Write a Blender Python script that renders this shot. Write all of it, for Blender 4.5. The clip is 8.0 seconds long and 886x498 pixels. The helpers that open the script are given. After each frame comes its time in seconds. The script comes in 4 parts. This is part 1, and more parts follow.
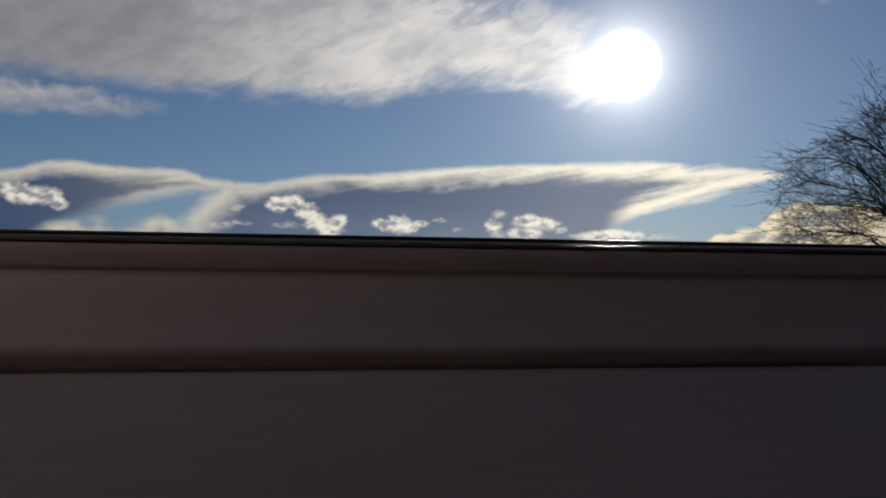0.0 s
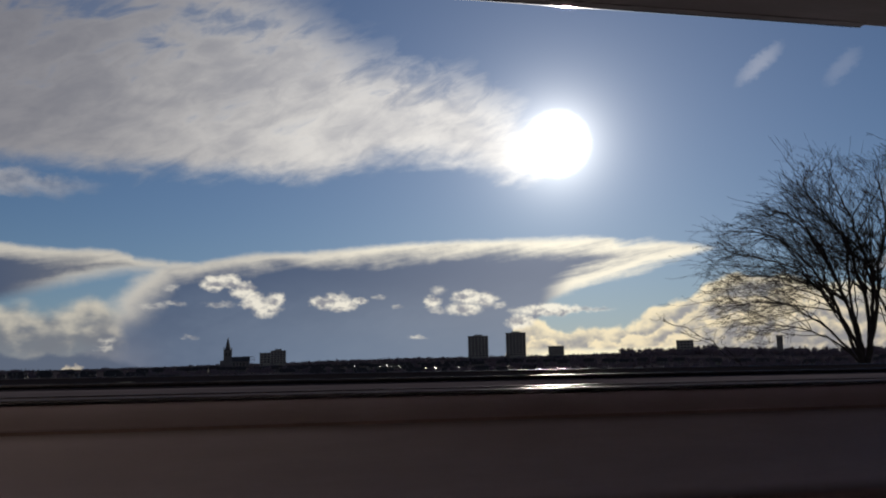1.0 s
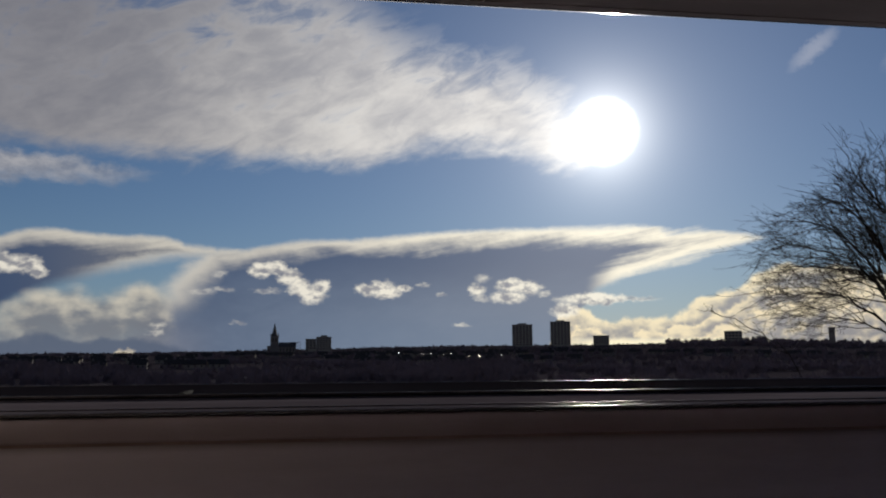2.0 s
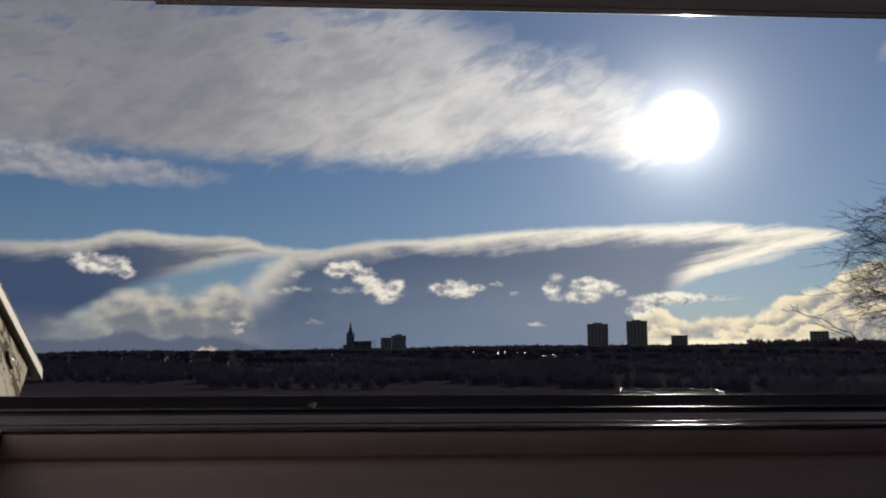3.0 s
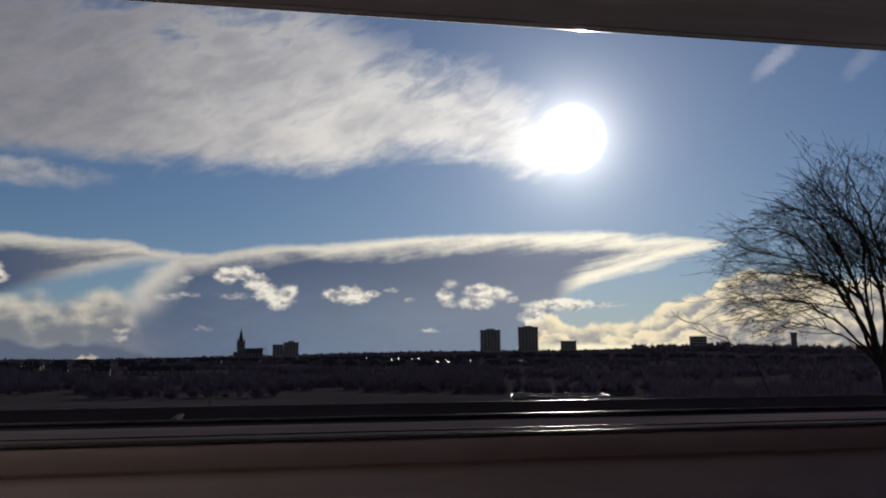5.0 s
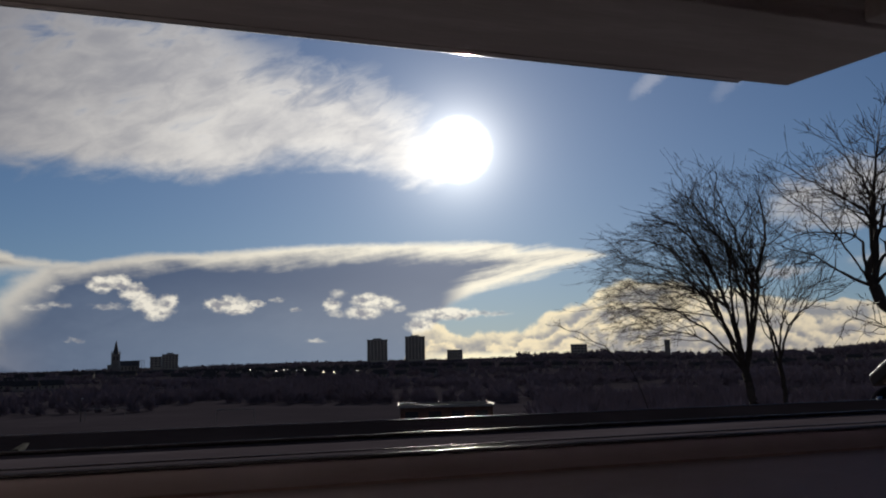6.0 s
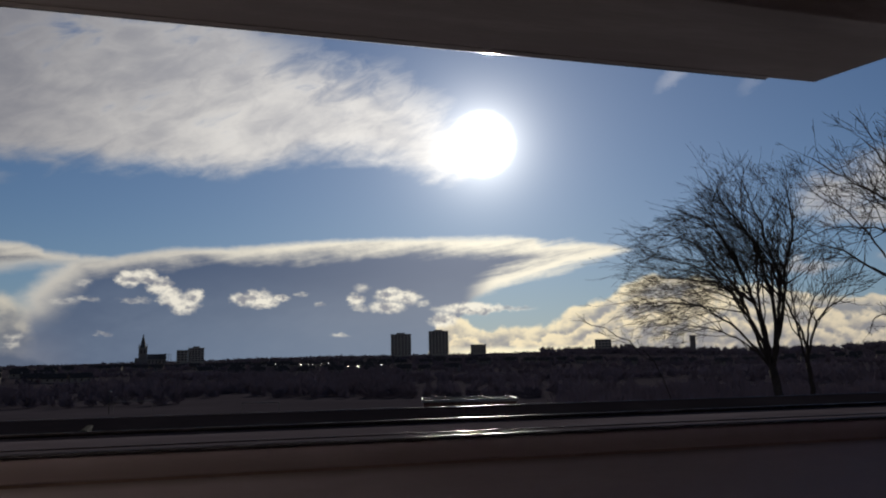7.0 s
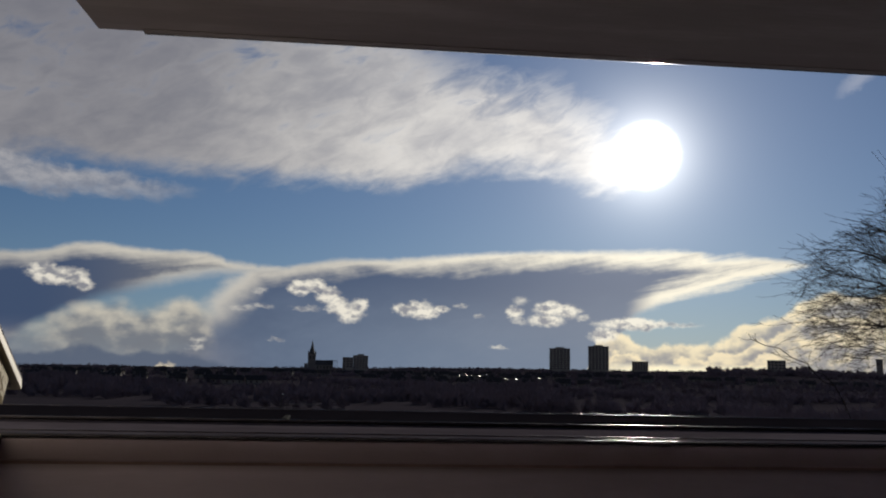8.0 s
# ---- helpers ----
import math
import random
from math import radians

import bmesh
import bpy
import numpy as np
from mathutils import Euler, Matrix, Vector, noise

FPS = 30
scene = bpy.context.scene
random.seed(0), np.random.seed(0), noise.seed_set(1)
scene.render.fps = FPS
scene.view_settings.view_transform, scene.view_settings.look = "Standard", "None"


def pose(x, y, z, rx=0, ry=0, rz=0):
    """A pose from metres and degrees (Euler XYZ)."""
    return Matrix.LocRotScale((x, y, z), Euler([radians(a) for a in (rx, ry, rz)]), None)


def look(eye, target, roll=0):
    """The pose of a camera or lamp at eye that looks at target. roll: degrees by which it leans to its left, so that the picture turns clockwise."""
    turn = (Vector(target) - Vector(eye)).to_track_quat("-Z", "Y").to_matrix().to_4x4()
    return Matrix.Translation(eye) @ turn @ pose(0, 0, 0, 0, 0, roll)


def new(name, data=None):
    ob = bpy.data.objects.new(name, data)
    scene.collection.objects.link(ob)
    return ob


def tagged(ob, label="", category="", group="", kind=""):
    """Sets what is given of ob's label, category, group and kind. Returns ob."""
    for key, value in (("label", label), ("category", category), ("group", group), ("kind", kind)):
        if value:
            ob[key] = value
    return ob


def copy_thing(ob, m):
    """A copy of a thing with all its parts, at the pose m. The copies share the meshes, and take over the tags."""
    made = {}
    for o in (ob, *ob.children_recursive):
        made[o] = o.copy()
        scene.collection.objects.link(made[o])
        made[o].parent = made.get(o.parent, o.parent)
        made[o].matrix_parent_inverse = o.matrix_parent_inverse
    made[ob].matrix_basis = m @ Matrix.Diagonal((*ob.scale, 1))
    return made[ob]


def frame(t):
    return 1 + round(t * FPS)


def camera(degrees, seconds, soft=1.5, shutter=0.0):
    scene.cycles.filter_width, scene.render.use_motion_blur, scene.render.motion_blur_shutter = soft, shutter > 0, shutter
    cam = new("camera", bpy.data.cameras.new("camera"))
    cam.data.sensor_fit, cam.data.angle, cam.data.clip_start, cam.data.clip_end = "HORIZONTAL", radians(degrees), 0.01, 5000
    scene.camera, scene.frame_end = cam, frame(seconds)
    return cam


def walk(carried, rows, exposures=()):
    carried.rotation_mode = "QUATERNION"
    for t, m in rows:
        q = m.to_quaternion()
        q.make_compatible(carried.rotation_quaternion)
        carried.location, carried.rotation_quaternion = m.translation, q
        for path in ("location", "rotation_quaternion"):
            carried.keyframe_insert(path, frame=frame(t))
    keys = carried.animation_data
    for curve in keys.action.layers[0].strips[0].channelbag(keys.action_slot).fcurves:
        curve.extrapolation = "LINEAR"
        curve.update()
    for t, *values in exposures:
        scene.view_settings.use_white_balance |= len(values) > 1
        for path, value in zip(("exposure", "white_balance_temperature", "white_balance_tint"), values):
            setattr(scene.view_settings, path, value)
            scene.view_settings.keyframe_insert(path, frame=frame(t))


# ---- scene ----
cam = camera(57.13, 8.0, soft=2.0)
PATH = [
    (0, look((0.0119, 0.0171, 7.9696), (1.6620, 9.8643, 8.5261), 0.36)),
    (0.2, look((0.0119, 0.0212, 7.9750), (2.0020, 9.8056, 8.5277), 0.48)),
    (0.5, look((0.0119, 0.0189, 7.9838), (2.4912, 9.6592, 8.9421), -0.10)),
    (1, look((0.0119, 0.0098, 7.9912), (2.3812, 9.6109, 9.4762), -1.03)),
    (1.5, look((0.0159, 0.0013, 7.9966), (2.1794, 9.6552, 9.4530), -1.27)),
    (1.7, look((0.0134, 0.0007, 7.9986), (2.0710, 9.6882, 9.3842), -0.70)),
    (2.8, look((-0.0047, -0.0002, 8.0049), (1.1128, 9.8486, 9.3291), -0.22)),
    (3, look((-0.0087, 0.0010, 8.0063), (0.9375, 9.8696, 9.3444), 0.08)),
    (3.5, look((-0.0166, 0.0011, 8.0041), (0.5224, 9.8967, 9.3412), 0.37)),
    (4, look((-0.0155, -0.0044, 8.0064), (0.5687, 9.8810, 9.3984), 0.47)),
    (4.5, look((-0.0071, 0.0012, 8.0071), (1.3775, 9.8067, 9.3982), 0.06)),
    (5, look((-0.0014, 0.0021, 8.0069), (2.2143, 9.6511, 9.4169), -0.40)),
    (5.2, look((0.0002, 0.0005, 8.0080), (2.4710, 9.5856, 9.4335), -0.58)),
    (6.3, look((0.0072, -0.0113, 8.0112), (3.7811, 9.1170, 9.5707), -1.44)),
    (6.5, look((0.0067, -0.0160, 8.0109), (3.8329, 9.0830, 9.6136), -1.56)),
    (7, look((-0.0041, -0.0173, 8.0089), (3.2574, 9.3244, 9.4566), -0.94)),
    (7.5, look((-0.0086, -0.0216, 8.0070), (2.3553, 9.5598, 9.6217), 0.23)),
    (8, look((-0.0131, -0.0267, 8.0051), (1.3487, 9.7504, 9.6031), 1.31)),
]
walk(cam, PATH)


# ---- node arithmetic ----
class Val:
    """A number in a node tree, with the usual arithmetic."""

    def __init__(self, tree, sock):
        self.tree, self.sock = tree, sock

    def op(self, kind, *others, clamp=False):
        node = self.tree.nodes.new("ShaderNodeMath")
        node.operation, node.use_clamp = kind, clamp
        self.tree.links.new(self.sock, node.inputs[0])
        for k, o in enumerate(others):
            put(self.tree, o, node.inputs[k + 1])
        return Val(self.tree, node.outputs[0])

    def __add__(self, o):
        return self.op("ADD", o)

    def __sub__(self, o):
        return self.op("SUBTRACT", o)

    def __mul__(self, o):
        return self.op("MULTIPLY", o)

    def __truediv__(self, o):
        return self.op("DIVIDE", o)

    def __radd__(self, o):
        return self.op("ADD", o)

    def __rmul__(self, o):
        return self.op("MULTIPLY", o)

    def __rsub__(self, o):
        return self.op("MULTIPLY", -1.0) + o

    def above(self, o):
        return self.op("MAXIMUM", o)

    def below(self, o):
        return self.op("MINIMUM", o)

    def step(self, lo, hi):
        node = self.tree.nodes.new("ShaderNodeMapRange")
        node.interpolation_type = "SMOOTHSTEP"
        for k, o in zip((0, 1, 2), (self, lo, hi)):
            put(self.tree, o, node.inputs[k])
        return Val(self.tree, node.outputs[0])


def put(tree, value, sock):
    if isinstance(value, Val):
        tree.links.new(value.sock, sock)
    elif isinstance(value, bpy.types.NodeSocket):
        tree.links.new(value, sock)
    else:
        sock.default_value = value


def vec(tree, x, y, z):
    node = tree.nodes.new("ShaderNodeCombineXYZ")
    for sock, v in zip(node.inputs, (x, y, z)):
        put(tree, v, sock)
    return node.outputs[0]


def noisy(tree, where, scale=1.0, detail=5.0, rough=0.55, twist=0.0):
    """Fractal noise about zero."""
    node = tree.nodes.new("ShaderNodeTexNoise")
    put(tree, where, node.inputs["Vector"])
    node.inputs["Scale"].default_value = scale
    node.inputs["Detail"].default_value = detail
    node.inputs["Roughness"].default_value = rough
    node.inputs["Distortion"].default_value = twist
    return Val(tree, node.outputs[0]) - 0.5


def curve(tree, x, points, lo, hi):
    """A smooth function of x through points, x from lo to hi, values from 0 to 40."""
    node = tree.nodes.new("ShaderNodeFloatCurve")
    put(tree, (x - lo) / (hi - lo), node.inputs["Value"])
    line = node.mapping.curves[0]
    pts = [((a - lo) / (hi - lo), b / 40) for a, b in points]
    line.points[0].location, line.points[1].location = pts[0], pts[-1]
    for p in pts[1:-1]:
        line.points.new(*p)
    node.mapping.update()
    return Val(tree, node.outputs[0]) * 40


def blend(tree, fac, a, b):
    node = tree.nodes.new("ShaderNodeMix")
    node.data_type = "RGBA"
    put(tree, fac, node.inputs[0])
    put(tree, a if not isinstance(a, tuple) else (*a, 1), node.inputs[6])
    put(tree, b if not isinstance(b, tuple) else (*b, 1), node.inputs[7])
    return node.outputs[2]


# ---- sky and sun ----
SUN_AZ, SUN_EL = 22.2, 15.6          # degrees, from +y towards +x, and up
sun_dir = Vector((math.sin(radians(SUN_AZ)) * math.cos(radians(SUN_EL)),
                  math.cos(radians(SUN_AZ)) * math.cos(radians(SUN_EL)), math.sin(radians(SUN_EL))))
SKY = 0.0355


def build_sky():
    world = bpy.data.worlds.new("sky")
    scene.world = world
    world.use_nodes = True
    tree = world.node_tree
    tree.nodes.clear()
    out = tree.nodes.new("ShaderNodeOutputWorld")
    back = tree.nodes.new("ShaderNodeBackground")
    tree.links.new(back.outputs[0], out.inputs[0])
    sky = tree.nodes.new("ShaderNodeTexSky")
    sky.sky_type, sky.sun_disc = "NISHITA", False
    sky.sun_elevation, sky.sun_rotation = radians(SUN_EL), radians(SUN_AZ)
    sky.altitude, sky.air_density, sky.dust_density, sky.ozone_density = 30, 1.0, 0.08, 2.5
    scale = tree.nodes.new("ShaderNodeVectorMath")
    scale.operation = "MULTIPLY"
    tree.links.new(sky.outputs[0], scale.inputs[0])
    scale.inputs[1].default_value = (SKY * 0.745, SKY * 0.92, SKY * 1.19)
    col = scale.outputs[0]

    co = tree.nodes.new("ShaderNodeTexCoord")
    xyz = tree.nodes.new("ShaderNodeSeparateXYZ")
    tree.links.new(co.outputs["Generated"], xyz.inputs[0])
    dx, dy, dz = (Val(tree, s) for s in xyz.outputs)
    az = (dx.op("ARCTAN2", dy) * 57.29578 - 1.81) / 0.949
    el = (dz.op("ARCSINE") * 57.29578 - 2.3) / 0.951 + 2.3
    dot = dx * sun_dir.x + dy * sun_dir.y + dz * sun_dir.z
    off = dot.below(1.0).op("ARCCOSINE") * 57.29578           # degrees from the sun

    def field(su, sv, seed, detail=6, rough=0.6, twist=0.0, tilt=0.0, du=0.0, dv=0.0):
        """Noise over the sky; tilt: how many degrees the grain climbs for each degree along."""
        return noisy(tree, vec(tree, (az + du) * su + (el + dv) * (su * tilt), (el + dv) * sv - (az + du) * (sv * tilt), seed), 1.0, detail, rough, twist)

    puff = field(0.75, 1.1, 3.0, 7, 0.58)
    puff_lit = field(0.75, 1.1, 3.0, 7, 0.58, du=0.28, dv=0.30)
    puff2 = field(0.5, 0.75, 11.0, 6, 0.58)
    soft = field(0.16, 0.45, 7.0, 5, 0.55)
    fine = field(1.8, 2.6, 5.0, 6, 0.65)
    fibre = field(0.13, 1.5, 9.0, 6, 0.6, 0.3, 0.16)
    puff2_lit = field(0.5, 0.75, 11.0, 6, 0.58, du=0.45, dv=0.50)
    relief2 = (puff2 - puff2_lit) * 2.6
    relief = (puff - puff_lit) * 2.6                          # lit sides towards the sun
    near_sun = (off / -12.0).op("EXPONENT")

    # pale haze low over the land
    haze = (el / -5.0).op("EXPONENT").below(1.0)
    col = blend(tree, haze * 0.55, col, blend(tree, near_sun, (0.19, 0.255, 0.37), (0.46, 0.48, 0.46)))

    # wide sheet of broken cloud above the blue band
    low = curve(tree, az, [(-60, 13.0), (-30, 13.4), (-20, 13.9), (-10, 14.0), (-2, 14.0), (5, 14.5), (10, 15.3), (15, 14.7), (19, 13.6), (21, 14.4),
                           (26, 20), (60, 30)], -60, 60)
    high = curve(tree, az, [(-60, 40), (-10, 38), (-4, 30), (2, 26.3), (7, 22.9), (11, 21.9), (15, 20.6), (18, 18.9), (21, 16.0), (24, 14),
                            (60, 14)], -60, 60)
    streak = field(0.10, 0.34, 1.0, 6, 0.54, 0.6, 0.32)
    streak2 = field(0.30, 0.75, 2.0, 6, 0.55, 0.8, 0.4)
    mottle = field(0.16, 0.26, 6.0, 4, 0.5, 0.3, 0.2)
    sheet = (el - low + soft * 2.6 + fine * 0.5 + streak2 * 1.6).step(-0.7, 1.5) * (high - el + streak * 7.0 + streak2 * 5.0).step(-1.8, 2.8)
    right = az.step(-20.0, 13.0)
    tears = (streak * 1.5 + streak2 * 1.2 + mottle * 0.9 + (el - 18.5) * 0.035).step(0.10, 0.62) * el.step(15.2, 18.5)
    tone = (mottle * 1.2 + streak * 0.8 + streak2 * 0.8 + fine * 0.12 + 0.55 - (el - 16.5) * 0.03).step(0.0, 1.0)
    dull = blend(tree, right, (0.175, 0.175, 0.20), (0.41, 0.405, 0.42))
    lit = blend(tree, right, (0.285, 0.276, 0.288), (0.88, 0.84, 0.77))
    col = blend(tree, sheet * (0.95 - tears * 0.72), col, blend(tree, tone, dull, lit))

    # long thin cloud under the sheet
    wisp = 1.0 - (((az + 23.0 + soft * 6) / 12.5).op("POWER", 2.0) + ((el - 12.9 - soft * 1.6 - puff2 * 1.3 - puff * 0.8 + (az + 24.0) * 0.02) / 1.25).op("POWER", 2.0))
    col = blend(tree, wisp.step(-0.1, 1.0) * 0.85, col, blend(tree, (relief2 * 0.6 + relief * 0.5 + 0.5).step(0.0, 1.0), (0.215, 0.225, 0.265), (0.40, 0.39, 0.40)))
    for a, e, w in ((36.2, 20.4, 1.7), (41.5, 19.4, 1.3)):
        wisp = 1.0 - (((az - a) / w).op("POWER", 2.0) + ((el - e - (az - a) * 0.6 - fine * 1.0 - puff * 1.0) / 0.8).op("POWER", 2.0))
        col = blend(tree, wisp.step(-0.4, 1.3) * (0.45 - (a - 36.2) * 0.05), col, (0.46, 0.47, 0.53))

    # spread tops of the shower clouds on the far side of the town
    rag = soft * 0.7 + fine * 0.30 + puff * 0.35
    top = curve(tree, az, [(-60, 7.0), (-30, 7.4), (-24, 7.75), (-22, 7.95), (-18.9, 8.75), (-15.2, 8.6), (-10.2, 8.45), (-9.2, 8.05), (-7.4, 7.9), (-5.0, 7.7), (0, 0.5), (60, 0.5)], -60, 60)
    under = curve(tree, az, [(-60, 0), (-26, 0.4), (-21, 3.4), (-17.7, 5.05), (-13.2, 6.5), (-10.5, 7.1), (-5.5, 7.45), (0, 9.0), (60, 9)], -60, 60)
    depth = top - el + rag * 0.8
    body = depth.step(-0.12, 0.4) * (el - under + rag).step(-0.7, 0.6)
    rim = (1.0 - (depth + fibre * 1.1 + puff2 * 0.8).step(0.2, 1.5)) * (az.step(-30.0, -16.0) * 0.4 + 0.5)
    edge = (1.0 - (el - under + rag + fibre * 1.0 + puff * 0.5).step(0.0, 1.0)) * az.step(-18.0, -12.0) * 0.8
    inner = blend(tree, az.step(-22.0, -9.0), (0.046, 0.074, 0.142), (0.135, 0.147, 0.180))
    col = blend(tree, body, col, blend(tree, rim.above(edge), inner, (0.61, 0.57, 0.49)))

    top = curve(tree, az, [(-60, 6.5), (-14, 6.6), (-9.6, 6.9), (-7.4, 7.6), (-5.8, 7.75), (-4.2, 8.1), (-2, 8.5), (4, 8.9), (10, 9.35), (20, 9.5), (24.8, 9.35), (26.0, 8.95), (28, 9.0),
                           (31, 8.5), (33, 7.9), (36, 0.5), (60, 0.3)], -60, 60)
    under = curve(tree, az, [(-60, 0), (18, 0), (19.3, 3.0), (20.7, 4.9), (25.9, 6.6), (30.9, 7.8), (34, 8.6), (60, 9)], -60, 60)
    fan = az.step(17.0, 27.0)
    rag2 = rag * 1.1 + fibre * fan * 1.6
    depth = top - el + rag2 * 0.7
    # the bank's end leans away from the sun lower down
    end = az + 10.6 - (el - 5.2).above(0.0) * 0.95 - (el - 5.2).below(0.0) * 0.55 + puff2 * 1.8 + puff * 0.7
    body = depth.step(-0.15, 0.45) * (el - under + rag2 * 0.9).step(-0.35, 0.45) * end.step(-0.9, 1.6)
    rim = (1.0 - (depth + soft * 1.2 + fibre * 1.3 + puff2 * 0.7 + puff * 0.4).step(0.05, 1.75)) * (az.step(-11.0, 12.0) * 0.3 + 0.7)
    plume = (1.0 - (end + soft * 1.5).step(0.6, 3.8)) * el.step(2.0, 5.2) * 0.8
    side = (1.0 - (el - under + rag2 + fibre * 1.6).step(0.5, 1.9)) * az.step(19.6, 22.5)
    inner = blend(tree, (el + puff2 * 2.0).step(0.5, 7.5), blend(tree, az.step(-10.0, 6.0), (0.075, 0.110, 0.185), (0.108, 0.160, 0.250)), blend(tree, az.step(0.0, 22.0), (0.050, 0.080, 0.150), (0.095, 0.122, 0.185)))
    veil = (puff2 * 0.9 + soft * 0.9 + streak2 * 0.5).step(-0.35, 0.55)
    inner = blend(tree, veil * 0.35 * (1.0 - el.step(4.0, 8.0)), inner, (0.17, 0.222, 0.31))
    inner = blend(tree, (near_sun * 0.5).below(0.45) * (1.0 - el.step(3.0, 8.0)), inner, (0.34, 0.33, 0.31))
    gold = blend(tree, (near_sun * 2.0).below(1.0), (0.62, 0.575, 0.50), (0.98, 0.90, 0.70))
    col = blend(tree, body * 0.98, col, blend(tree, rim.above(side).above(plume), inner, gold))

    # dull air under the bank's end
    col = blend(tree, (1.0 - az.step(-11.0, -6.0)) * (1.0 - el.step(0.8, 3.8)) * 0.6, col, (0.19, 0.20, 0.245))

    # heaped clouds low on one side, soft and half lost in the haze
    heap_top = curve(tree, az, [(-60, 2.0), (-30, 1.8), (-24, 2.2), (-21.5, 3.2), (-20, 3.9), (-18.2, 4.7), (-16.6, 4.75), (-14.4, 4.4), (-13.2, 4.75), (-12.2, 5.5), (-11.5, 5.25), (-10.7, 4.5), (-9.8, 4.0),
                                (-8.6, 0.6), (60, 0)], -60, 60)
    billow = field(0.42, 0.62, 17.0, 3.5, 0.45)
    billow_lit = field(0.42, 0.62, 17.0, 3.5, 0.45, du=0.5, dv=0.45)
    depth = heap_top - el + puff * 0.5 + billow * 1.8 + fine * 0.1
    crown = 1.0 - (depth + puff2 * 2.4).step(0.2, 3.4)
    shade = (crown * 0.55 + (billow - billow_lit) * 2.2 + relief * 0.10 + billow * 0.5 + (el - 2.6) * 0.09 + 0.06).step(0.0, 1.1)
    col = blend(tree, depth.step(-0.45, 0.9) * 0.9 * (el + puff2 * 2.4).step(-0.2, 2.6) * (az + puff2 * 6.0).step(-25.5, -18.0) * (1.0 - (az + puff2 * 2.0).step(-11.2, -9.4)), col,
                blend(tree, shade, (0.165, 0.175, 0.20), (0.57, 0.52, 0.425)))
    dark_top = curve(tree, az, [(-60, 1.0), (-26, 0.9), (-21.3, 0.95), (-20, 1.1), (-18.9, 1.5), (-17.6, 1.35), (-16, 0.95), (-13.9, 1.2), (-11, 0.9), (-8, 0.2), (60, 0)], -60, 60)
    col = blend(tree, (dark_top - el + 0.35 + puff * 0.9).step(-0.1, 0.35) * 0.85, col, (0.082, 0.108, 0.165))

    # golden heaped clouds towards the sun
    heap_top = curve(tree, az, [(-60, 0), (16.5, 0.2), (17.8, 3.0), (19.2, 3.5), (21.4, 2.9), (23, 3.0), (25, 3.0), (27, 3.6), (29, 4.5), (31, 5.4), (33.5, 6.2), (37, 5.9), (42, 5.0),
                                (50, 4.2), (60, 4.0)], -60, 60)
    warm = blend(tree, (near_sun * 2.4).below(1.0), (0.60, 0.52, 0.40), (1.0, 0.84, 0.52))
    for k, (sink, wave, size, fade) in enumerate(((0.0, 0.7, 0.45, 0.9), (1.2, 1.2, 0.6, 0.92), (2.5, 0.9, 0.9, 0.9))):
        swell = field(size, size * 1.2, 21.0 + 3.7 * k, 6, 0.52)
        swell_lit = field(size, size * 1.2, 21.0 + 3.7 * k, 6, 0.52, du=0.35, dv=-0.3)
        depth = (heap_top - sink).above(1.6 - k * 0.35) * heap_top.step(0.2, 2.2) - el + swell * (wave * 3.0) + puff * 0.5
        crest = 1.0 - (depth + puff * 0.6).step(0.0, 1.3)
        bellied = blend(tree, (near_sun * 1.6).below(1.0), (0.215, 0.215, 0.235), (0.35, 0.325, 0.295))
        lit_part = (crest * 0.75 + (swell - swell_lit) * 2.4 + relief * 0.35 + 0.12 + (near_sun * 0.45).below(0.2)).step(0.0, 1.0)
        col = blend(tree, depth.step(-0.1, 0.35) * fade, col, blend(tree, lit_part, bellied, warm))
    # clear gold strip under the heaps
    strip = (1.0 - (el - 1.05 + puff * 0.5).step(0.0, 0.45)) * az.step(17.0, 20.5) * (1.0 - az.step(27.0, 34.0))
    col = blend(tree, strip * 0.8, col, (1.0, 0.90, 0.62))

    # single small clouds: azimuth, height, half width, half height
    small = [(-21.2, 6.5, 1.0, 0.55), (-19.8, 6.25, 1.3, 0.5), (-18.7, 5.85, 0.6, 0.4), (-4.0, 6.35, 0.8, 0.45), (-2.9, 6.55, 0.9, 0.4), (-2.0, 5.95, 0.7, 0.6), (-1.2, 5.2, 0.8, 0.5),
             (-0.3, 4.7, 1.0, 0.55), (0.3, 5.15, 0.6, 0.45), (3.6, 5.0, 0.7, 0.4), (4.6, 5.2, 0.9, 0.45), (5.3, 4.75, 0.8, 0.35), (6.3, 5.1, 0.6, 0.25), (11.8, 4.95, 0.6, 0.4),
             (14.4, 5.25, 1.0, 0.45), (15.7, 5.1, 0.9, 0.42), (14.2, 4.4, 1.1, 0.42), (20.5, 4.2, 2.4, 0.35), (18.3, 3.4, 0.9, 0.5)]
    wisps = [(-3.6, 4.85, 1.1, 0.22), (-6.9, 6.0, 0.5, 0.28), (-8.0, 4.75, 0.9, 0.22), (-6.6, 4.95, 0.8, 0.2), (7.9, 5.35, 0.6, 0.16), (9.3, 4.72, 0.4, 0.16), (12.3, 4.35, 0.7, 0.25), (12.3, 5.8, 0.6, 0.3),
             (16.9, 4.6, 0.5, 0.2), (-5.5, 2.6, 0.6, 0.22), (-11.0, 2.3, 0.6, 0.25), (-11.1, 1.8, 0.6, 0.2), (10.8, 2.4, 0.7, 0.14), (23.6, 4.1, 1.6, 0.2)]
    ax, ey = az + puff * 1.15 + fine * 0.7, el + puff_lit * 0.8 + fine * 0.45
